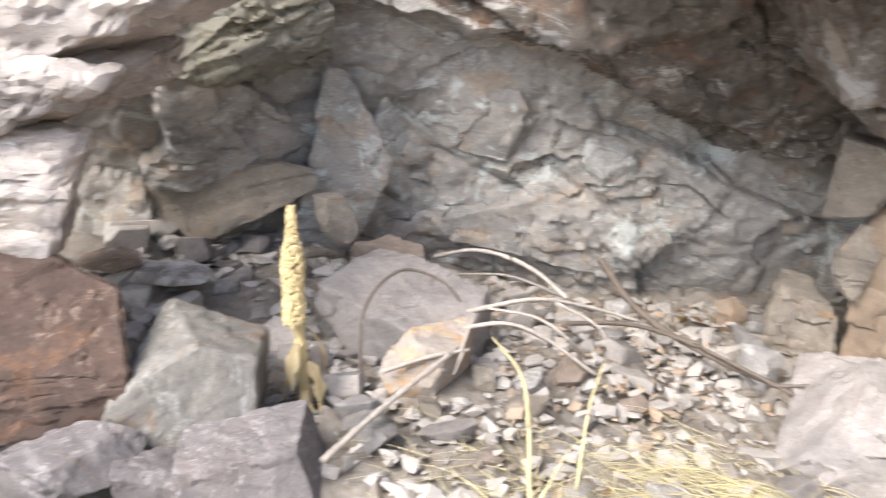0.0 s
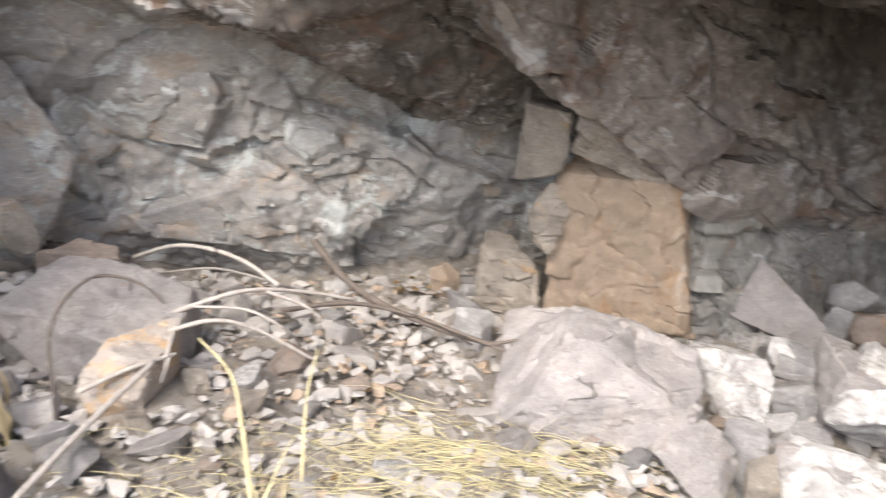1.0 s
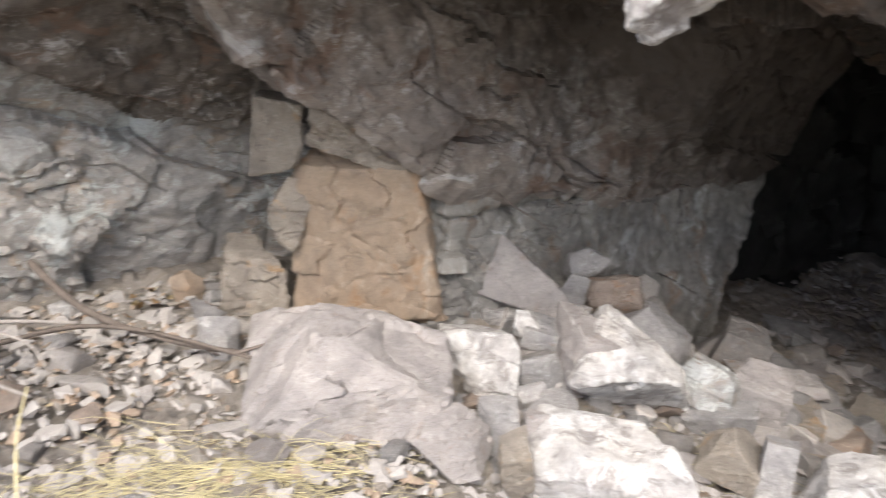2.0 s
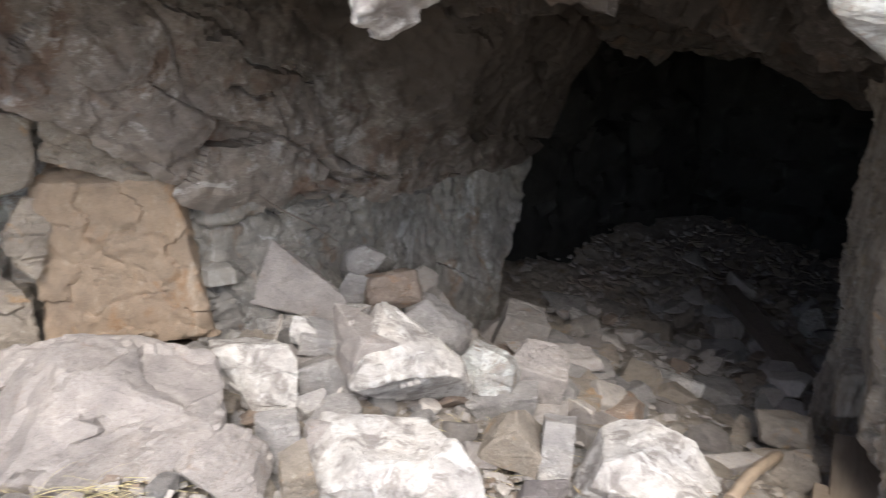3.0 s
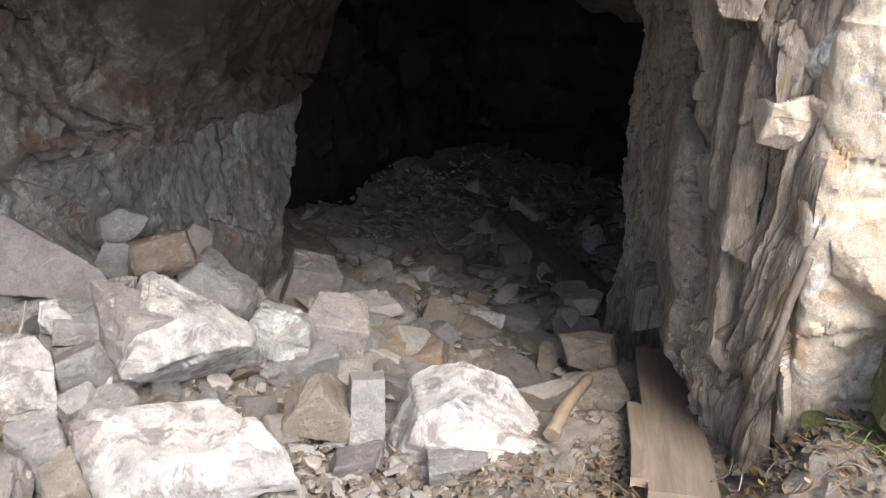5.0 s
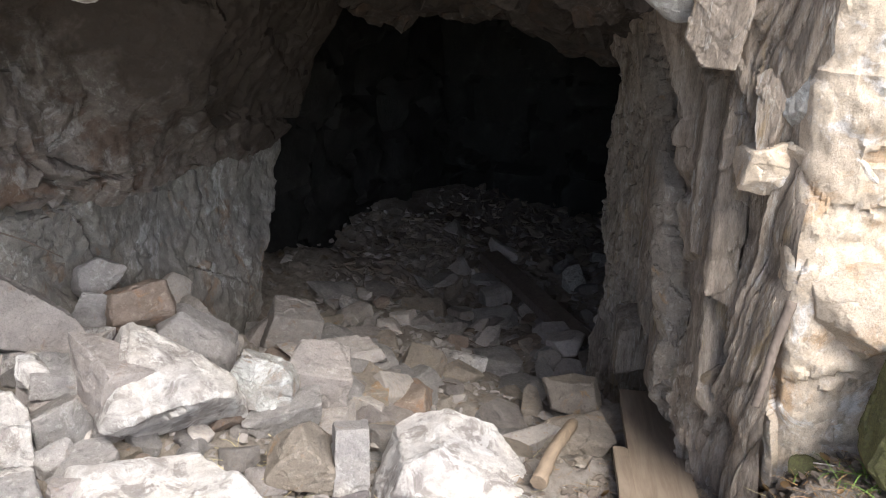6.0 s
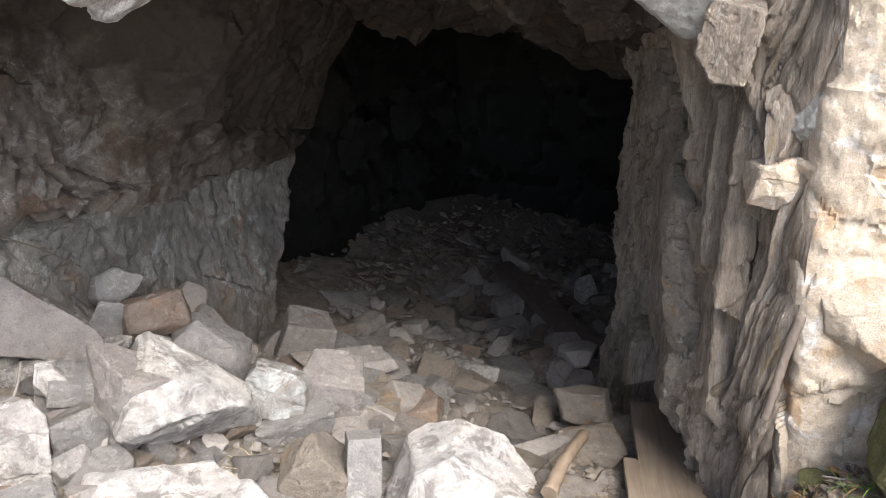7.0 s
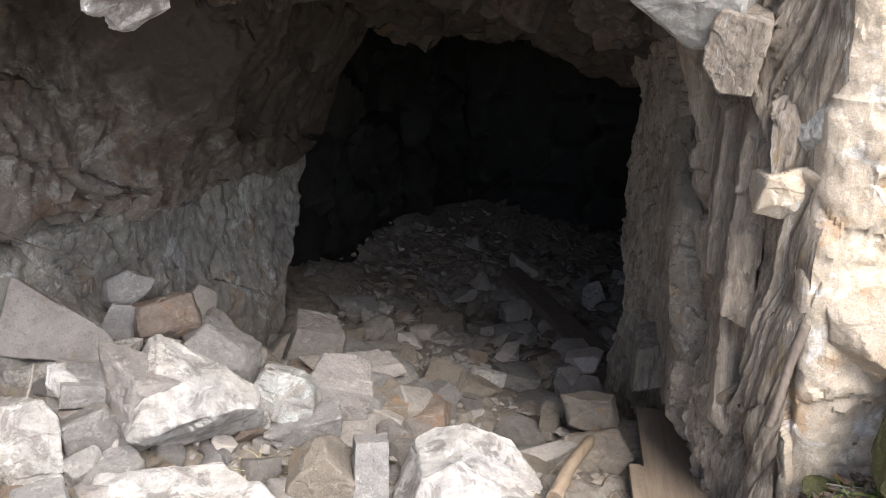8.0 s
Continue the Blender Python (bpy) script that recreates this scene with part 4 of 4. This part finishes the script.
def stick(pts, r0, r1, material, label, seed=1, name="stick", forks=()):
    r0, r1 = r0 * 0.85, r1 * 0.8
    rise = 0.045 if pts[0][0] < 1.5 else 0.0
    ob = tube(name, pts, r0, r1, material, seed=seed, rise=rise)
    tagged(ob, label, "stick", "fallen sticks")
    for k, f in enumerate(forks):
        tube("twig", f, r1 * 1.1, r1 * 0.4, material, ob, seed=seed + k + 1, rise=rise)
    return ob


stick([(.69, 3.70, .30), (.78, 3.47, .20), (.91, 3.30, .13), (1.09, 3.10, .09), (1.27, 2.87, .09)], 0.020, 0.013, DARKTWIG, "dark grey crooked fallen branch on the stones", 11, "branch",
      ([(1.0, 3.2, .12), (1.15, 3.12, .05), (1.22, 3.1, .0)],))
stick([(.47, 3.15, .24), (.76, 3.24, .19), (1.01, 3.18, .12), (1.24, 2.80, .12)], 0.012, 0.009, DARKTWIG, "thin dark branch over the stones", 12, "branch",
      ([(1.2, 2.86, .12), (1.3, 2.78, .17), (1.34, 2.74, .21)],))
stick([(-.05, 3.52, .38), (.10, 3.38, .46), (.23, 3.28, .47), (.35, 3.15, .45), (.45, 3.01, .40)], 0.011, 0.010, TWIG, "bleached arching dead twig", 13)
stick([(.07, 2.93, .38), (.31, 2.93, .43), (.51, 2.99, .38), (.73, 3.03, .30)], 0.011, 0.008, TWIG, "bleached straight dead twig", 14, forks=([(.4, 2.95, .41), (.55, 2.88, .34), (.6, 2.8, .22)],))
stick([(.02, 2.73, .40), (.20, 2.72, .43), (.34, 2.73, .37), (.52, 2.71, .24)], 0.010, 0.007, TWIG, "bleached curved dead twig", 15, forks=([(.2, 2.72, .43), (.28, 2.82, .36), (.38, 2.95, .25)],))
stick([(-.20, 2.52, .35), (-.06, 2.54, .39), (.08, 2.60, .39)], 0.010, 0.009, TWIG, "short bleached twig on the rock", 16, forks=([(.06, 2.59, .39), (.03, 2.52, .34)], [(.05, 2.58, .39), (.08, 2.62, .46)]))
stick([(-.33, 2.07, .31), (-.17, 2.29, .36), (.02, 2.51, .42)], 0.012, 0.011, TWIG, "straight grey stick leaning on the rock", 17)
stick([(-.28, 2.59, .30), (-.27, 2.74, .48), (-.16, 2.93, .54), (-.01, 2.97, .48), (.1, 2.95, .34)], 0.008, 0.006, DARKTWIG, "thin arching brown twig", 18)
stick([(.50, 2.91, .20), (.44, 2.78, .33), (.32, 2.81, .41), (.15, 2.85, .43)], 0.008, 0.006, TWIG, "thin arching grey twig", 19)
stick([(.62, 3.45, .16), (.45, 3.3, .30), (.25, 3.35, .36), (.05, 3.45, .33)], 0.008, 0.006, TWIG, "thin bleached twig behind the branches", 20)
stick([(2.93, .41, .56), (2.88, .43, .45), (2.83, .44, .36), (2.81, .45, .30)], 0.018, 0.014, DARKTWIG, "dark stick wedged upright beside the outcrop", 21)
stick([(2.35, 2.75, .10), (2.28, 2.70, .05), (2.2, 2.68, -.02)], 0.006, 0.005, TWIG, "small twig among the rocks", 22)
stick([(2.36, 2.98, .60), (2.52, 2.96, .46), (2.66, 2.95, .36), (2.80, 2.93, .24)], 0.005, 0.003, DARKTWIG, "thin dark twig hanging against the wall", 24, "twig")
stick([(2.95, 1.07, -.26), (3.12, 1.08, -.25), (3.36, 1.10, -.32), (3.5, 1.12, -.38)], 0.032, 0.027, LOG, "short barkless tan log lying on the floor", 23, "log")
rng = random.Random(5)
for k in range(26):
    x, y = rng.uniform(2.3, 3.0), rng.uniform(0.2, 1.25)
    if k > 15:
        x, y = rng.uniform(3.4, 4.8), rng.uniform(1.5, 2.8)
    a, l = rng.uniform(0, 6.28), rng.uniform(0.08, 0.22)
    pts = [(x + u * l * math.cos(a + 0.5 * u), y + u * l * math.sin(a + 0.5 * u)) for u in (-0.5, 0, 0.5)]
    stick([(p, q, float(ground_z(p, q)) + rng.uniform(0.015, 0.06)) for p, q in pts], 0.0032, 0.002, rng.choice((TWIG, DARKTWIG, DARKTWIG)), "thin dry twig on the ground", 40 + k, "twig")


def mullein(x, y):
    z = float(ground_z(x, y)) - 0.02
    root = new("dead_mullein")
    root.location = (x, y, z)
    tube("stem", [(0, 0, 0), (-.005, .01, .15), (-.01, .01, .30), (-.02, 0, .40)], 0.021, 0.020, DEADSTALK, root, sides=9)
    r2 = random.Random(8)
    bm = bmesh.new()
    n = 44
    for i in range(n):
        u = i / (n - 1)
        zz, r = 0.34 + 0.36 * u, 0.038 * (0.85 + 0.15 * math.sin(11 * u + 2)) * (1 - 0.75 * u ** 2.2) * (0.7 + 0.3 * min(1, u * 6))
        for k in range(9):
            a = k * 0.698 + i * 2.4 + r2.uniform(-.2, .2)
            m = Matrix.Translation((-.02 + 0.01 * u + r * math.cos(a), r * math.sin(a), zz + r2.uniform(-.006, .006))) @ Matrix.Diagonal((1, 1, 1.3, 1))
            bmesh.ops.create_icosphere(bm, subdivisions=1, radius=0.0105 * (1 - 0.45 * u) * r2.uniform(0.8, 1.2), matrix=m)
    part("seed_spike", bm, DEADSTALK, root, "ochre spike of packed seed capsules")
    for k in range(9):
        a = k * 2.4
        bm = bmesh.new()
        z0, l = 0.05 + 0.032 * k, r2.uniform(0.12, 0.2)
        rows = []
        for i in range(6):
            u = i / 5
            w = 0.025 * math.sin(math.pi * min(0.95, 0.12 + u * 0.85)) * (1 + 0.3 * math.sin(i * 3 + k))
            d = 0.02 + 0.045 * math.sin(u * 2.2)
            c = Vector((d * math.cos(a), d * math.sin(a), z0 - l * u ** 1.2 * 0.9))
            c.z = max(c.z, 0.01)
            s = Vector((-math.sin(a), math.cos(a), 0)) * w
            rows.append([bm.verts.new(c - s), bm.verts.new(c + Vector((math.cos(a), math.sin(a), 0)) * 0.008), bm.verts.new(c + s)])
        for p, q in zip(rows, rows[1:]):
            for j in (0, 1):
                bm.faces.new((p[j], p[j + 1], q[j + 1], q[j])).smooth = True
        bmesh.ops.solidify(bm, geom=bm.faces[:], thickness=0.002)
        part("leaf", bm, LEAF_PALE if k % 3 else MOSS, root)
    tagged(root, "dead yellow mullein stalk with withered hanging leaves", "plant")


mullein(-0.44, 2.47)


def blades(name, count, centre, spread_xy, length, material, label, seed, flow=None, lean=0.5, width=0.0017, category="dry grass"):
    r3 = random.Random(seed)
    verts, faces = [], []
    for _ in range(count):
        x, y = r3.gauss(centre[0], spread_xy[0]), r3.gauss(centre[1], spread_xy[1])
        z = float(ground_z(x, y)) + r3.uniform(0.0, 0.03)
        a = r3.gauss(flow, 0.45) if flow is not None else r3.uniform(0, 6.28)
        l, tilt = length * r3.uniform(0.4, 1.3), r3.gauss(lean, 0.3)
        turn, n0 = r3.uniform(-0.35, 0.35), len(verts)
        w = width * r3.uniform(0.6, 1.4)
        for i in range(6):
            u = i / 5
            b = a + turn * u
            d = l * u
            h = max(0.006, l * math.sin(max(0.05, tilt)) * (u - 0.75 * u * u))
            s = w * (1 - 0.7 * u)
            px, py = x + d * math.cos(b), y + d * math.sin(b)
            pz = max(z + h, float(ground_z(px, py)) + 0.012)
            verts += [(px - s * math.sin(b), py + s * math.cos(b), pz), (px + s * math.sin(b), py - s * math.cos(b), pz + s * 0.6), (px, py, pz - s)]
        for i in range(5):
            p = n0 + 3 * i
            faces += [(p, p + 1, p + 4, p + 3), (p + 1, p + 2, p + 5, p + 4), (p + 2, p, p + 3, p + 5)]
    ob = new(name, mesh_from(name, verts, faces, material, False))
    return tagged(ob, label, category, kind="stuff")


blades("dry_grass", 640, (1.02, 2.26), (0.28, 0.12), 0.26, STRAW, "flattened straw-yellow dry grass on the stones", 1, 2.9, 0.3, 0.0012)
blades("dry_grass", 260, (0.45, 2.15), (0.40, 0.14), 0.22, STRAW, "scattered pale dry grass among the stones", 2, None, 0.4, 0.0011)
blades("dry_grass", 9, (0.26, 2.05), (0.05, 0.05), 0.24, STRAW, "tuft of tall dry straw stalks", 3, 1.6, 1.0, 0.003)
blades("dry_grass", 260, (2.70, 0.22), (0.13, 0.18), 0.06, LEAF_DRY, "dry grass and needles at the foot of the outcrop", 4, None, 0.5, 0.0010)
blades("dry_grass", 900, (2.68, 0.72), (0.28, 0.30), 0.055, LEAF_DRY, "brown needles strewn on the soil", 15, None, 0.25, 0.0011, "needles")
blades("dry_grass", 130, (2.65, 0.75), (0.25, 0.28), 0.07, STRAW, "dry needles strewn on the soil", 5, None, 0.15, 0.0010)
blades("dry_grass", 70, (2.98, 2.72), (0.05, 0.05), 0.12, STRAW, "dry grass caught on the brown slab", 6, None, 0.6, 0.0016)
blades("dry_grass", 60, (2.75, 1.9), (0.16, 0.12), 0.12, STRAW, "dry grass between the rocks", 7, None, 0.5, 0.0018)
stick([(.23, 1.97, .20), (.23, 2.10, .42), (.22, 2.28, .47), (.15, 2.48, .49)], 0.008, 0.004, STRAW, "thick bent straw stalk", 30, "stalk")
stick([(.38, 2.16, .16), (.43, 2.31, .34), (.49, 2.44, .42)], 0.006, 0.003, STRAW, "thin leaning straw stalk", 31, "stalk")


def leaf_data(name, size, material, curl):
    bm = bmesh.new()
    rows = []
    for i in range(6):
        u = i / 5
        w = size * 0.34 * math.sin(math.pi * (0.06 + 0.9 * u)) ** 0.8
        z = curl * size * (u - 0.5) ** 2
        rows.append([bm.verts.new((size * (u - 0.5), s * w, z + abs(s) * w * 0.35)) for s in (-1, 0, 1)])
    for p, q in zip(rows, rows[1:]):
        for j in (0, 1):
            bm.faces.new((p[j], p[j + 1], q[j + 1], q[j])).smooth = True
    bmesh.ops.solidify(bm, geom=bm.faces[:], thickness=0.0012)
    me = bpy.data.meshes.new(name)
    bm.to_mesh(me)
    bm.free()
    me.materials.append(material)
    return me


LEAVES = [leaf_data("fallen_leaf", 0.05, m, c) for m, c in ((LEAF_DRY, 0.9), (LEAF_DRY, 0.5), (LEAF_YELLOW, 0.7), (LEAF_PALE, 1.2))]
rng = random.Random(21)
for k in range(110):
    zone = k % 5
    if zone < 2:
        x, y = rng.gauss(2.66, 0.16), rng.gauss(0.3, 0.22)
    elif zone == 2:
        x, y = rng.gauss(2.72, 0.25), rng.gauss(0.9, 0.25)
    elif zone == 3:
        x, y = rng.gauss(1.15, 0.25), rng.gauss(3.7, 0.1)
    else:
        x, y = rng.uniform(-0.3, 1.6), rng.uniform(2.1, 3.2)
    which = 2 if k % 40 == 5 else rng.choice((0, 0, 0, 1, 1, 1, 3))
    ob = new("fallen_leaf", LEAVES[which])
    s = rng.uniform(0.35, 0.8)
    ob.matrix_world = pose(x, y, float(ground_z(x, y)) + 0.035, rng.uniform(-35, 35), rng.uniform(-35, 35), rng.uniform(0, 360)) @ Matrix.Diagonal((s, s, s, 1))
    tagged(ob, ("dry brown curled leaf on the ground", "dry brown fallen leaf on the ground", "yellow fallen leaf on the ground", "pale papery leaf on the ground")[which], "leaf", "fallen leaves")
ob = new("fallen_leaf", LEAVES[3])
ob.matrix_world = pose(2.72, 1.53, float(ground_z(2.72, 1.53)) + 0.06, 20, -25, 120) @ Matrix.Diagonal((1.4, 1.2, 1.2, 1))
tagged(ob, "pale curled leaf beside the squared stone", "leaf", "fallen leaves")
for x, y, s in ((2.62, 0.62, 0.9), (2.66, 0.58, 0.8), (2.60, 0.68, 0.7), (2.74, 0.50, 0.6)):
    ob = new("green_leaf", leaf_data("green_leaf", 0.06, LEAF_GREEN, 0.4))
    ob.matrix_world = pose(x, y, float(ground_z(x, y)) + 0.05, 10, -15, 200 * s) @ Matrix.Diagonal((s, s, s, 1))
    tagged(ob, "fresh green leaf by the plank end", "leaf", "green leaves")

rock("mossy_rock", 2.88, 0.06, (0.32, 0.28, 0.42), MOSS, "rounded rock covered with dark green moss", 20, planes=9, rough=0.015)
rock("mossy_rock", 2.95, 0.30, (0.12, 0.09, 0.06), MOSS, "small green mossy stone at the outcrop foot", 0, sub=4)
blades("green_grass", 45, (2.84, 0.10), (0.05, 0.08), 0.10, LEAF_GREEN, "green grass growing over the mossy rock", 9, None, 1.0, 0.0022, "grass")

# ---- loose stones ----
STONES = [rock_data("stone", (1.0, random.Random(k).uniform(0.6, 0.95), random.Random(k + 50).uniform(0.35, 0.75)), 400 + k, m, 8 + k % 4, 3, 0.03) for k, m in
          enumerate((RUBBLE, INNER, PINK, RUBBLE, GREY, TAN, RUBBLE, PINK, BROWN, RUBBLE, GREY, WHITE, RUBBLE, TAN))]
WORDS = {INNER.name: "dusty grey loose stone in the rubble", RUBBLE.name: "dusty grey-brown loose stone in the rubble", PINK.name: "pinkish loose stone in the rubble", GREY.name: "grey loose stone in the rubble", TAN.name: "tan loose stone in the rubble",
         BROWN.name: "brown loose stone in the rubble", WHITE.name: "whitish loose stone in the rubble"}
rng = random.Random(77)


def where(k):
    zone = k % 10
    if zone < 4:
        return rng.uniform(-1.2, 1.5), rng.uniform(2.15, 3.75), rng.uniform(0.07, 0.19)
    if zone < 7:
        return 3.1 + 3.6 * rng.random() ** 1.4, rng.uniform(1.25, 3.2), rng.uniform(0.08, 0.27)
    if zone < 8:
        return rng.uniform(2.4, 3.3), rng.uniform(2.4, 3.0), rng.uniform(0.06, 0.16)
    return rng.uniform(1.5, 3.3), rng.uniform(1.1, 2.6), rng.uniform(0.05, 0.13)


for k in range(299):
    x, y, s = where(k)
    if k % 10 == 7:
        s = s + 0.06
    if k % 10 == 3:
        x, y = rng.uniform(-1.35, -0.35), rng.uniform(2.65, 3.35)
    me = rng.choice(STONES)
    ob = new("stone", me)
    ob.matrix_world = pose(x, y, float(ground_z(x, y)) - 0.12 * s, rng.uniform(-22, 22), rng.uniform(-22, 22), rng.uniform(0, 360)) @ Matrix.Diagonal((s, s, s, 1))
    tagged(ob, WORDS[me.materials[0].name], "stone", "loose stones")


PILE = [rock_data("rubble_rock", (1.0, 0.75, 0.6), 500 + k, m, 8, 4, 0.03) for k, m in enumerate((PINK, GREY, TAN, INNER, GREY, BROWN))]
PILE_WORDS = ("pinkish angular rock wedged in the pile", "grey angular rock wedged in the pile", "tan angular rock wedged in the pile", "dusty angular rock wedged in the pile", "grey blocky rock wedged in the pile", "brown angular rock wedged in the pile")
for k in range(96):
    u, v = rng.random(), rng.random()
    x, y, s = (1.95 + 1.35 * u, 3.02 - 0.95 * u - 0.9 * v + 0.35 * u * v, rng.uniform(0.10, 0.20)) if k < 40 else (3.2 + 2.6 * rng.random() ** 1.3, rng.uniform(1.4, 3.0), rng.uniform(0.16, 0.36))
    which = rng.randrange(6)
    ob = new("rubble_rock", PILE[which])
    ob.matrix_world = pose(x, y, float(ground_z(x, y)) - 0.06 * s, rng.uniform(-25, 25), rng.uniform(-25, 25), rng.uniform(0, 360)) @ Matrix.Diagonal((s, s, s * (0.5 if k >= 40 else 0.9), 1))
    tagged(ob, PILE_WORDS[which], "rock", "pile rocks")


def chip_shapes(count, seed):
    """Angular chips: hulls of a few random points."""
    r5, shapes = np.random.default_rng(seed), []
    for _ in range(count):
        bm = bmesh.new()
        for p in r5.normal(size=(13, 3)):
            bm.verts.new(p / np.linalg.norm(p) * r5.uniform(0.38, 0.6))
        got = bmesh.ops.convex_hull(bm, input=bm.verts[:])
        bmesh.ops.delete(bm, geom=list({v for v in got["geom_interior"] + got["geom_unused"] if isinstance(v, bmesh.types.BMVert)}), context="VERTS")
        bm.verts.index_update()
        shapes.append((np.array([v.co[:] for v in bm.verts]), [[v.index for v in f.verts] for f in bm.faces]))
        bm.free()
    return shapes


CHIPS = chip_shapes(18, 3)


def gravel(name, count, zones, sizes, material, label, seed):
    """Small broken stones, all one heap."""
    r4 = np.random.default_rng(seed)
    verts, faces = [], []
    for k in range(count):
        x0, x1, y0, y1 = zones[k % len(zones)]
        x, y = r4.uniform(x0, x1), r4.uniform(y0, y1)
        s = sizes[0] + (sizes[1] - sizes[0]) * r4.random() ** 2.2
        shape, tris = CHIPS[r4.integers(len(CHIPS))]
        c = shape * s * np.array((1.15, r4.uniform(0.6, 1.0), r4.uniform(0.3, 0.65)))
        turn = np.array(Euler((r4.uniform(-.45, .45), r4.uniform(-.45, .45), r4.uniform(0, 6.28))).to_matrix())
        c = c @ turn.T + (x, y, float(ground_z(x, y)) + 0.10 * s + 0.010)
        n0 = len(verts)
        faces += [[i + n0 for i in t] for t in tris]
        verts += c.tolist()
    return tagged(new(name, mesh_from(name, verts, faces, material, False)), label, "gravel", kind="stuff")


gravel("rubble", 900, [(5.0, 8.8, 1.2, 3.4)], (0.03, 0.14), LITTER, "dusty stones deep in the tunnel", 14)
gravel("rubble", 1300, [(3.0, 5.2, 1.2, 3.1), (3.0, 7.5, 1.3, 4.2)], (0.02, 0.10), INNER, "small dusty stones covering the tunnel floor", 4)
gravel("rubble", 2100, [(-1.3, 1.7, 2.0, 3.9)], (0.018, 0.10), RUBBLE, "small broken grey-brown stones covering the ground", 1)
gravel("rubble", 1100, [(-1.3, 1.7, 2.0, 3.9), (-1.3, 1.7, 2.0, 3.9), (2.2, 3.4, 0.9, 1.4)], (0.012, 0.07), TAN, "small tan stones and chips on the ground", 2)
gravel("rubble", 700, [(1.5, 2.95, 1.3, 2.2)], (0.015, 0.09), INNER, "dusty grey-brown stones between the boulders", 16)
gravel("rubble", 4200, [(2.1, 3.2, 0.1, 1.45), (2.1, 3.2, 0.1, 1.45), (2.1, 3.0, 1.2, 1.9)], (0.008, 0.05), LITTER, "brown soil clods and small stones at the mouth", 6)
gravel("rubble", 500, [(0.2, 1.6, 2.1, 3.9)], (0.015, 0.07), OCHRE, "small orange-brown stones on the ground", 7)
gravel("rubble", 900, [(-1.0, 1.7, 2.0, 3.6), (1.6, 3.3, 1.0, 2.6), (3.0, 4.8, 1.3, 2.8)], (0.012, 0.05), PINK, "small pinkish stone chips on the ground", 3)
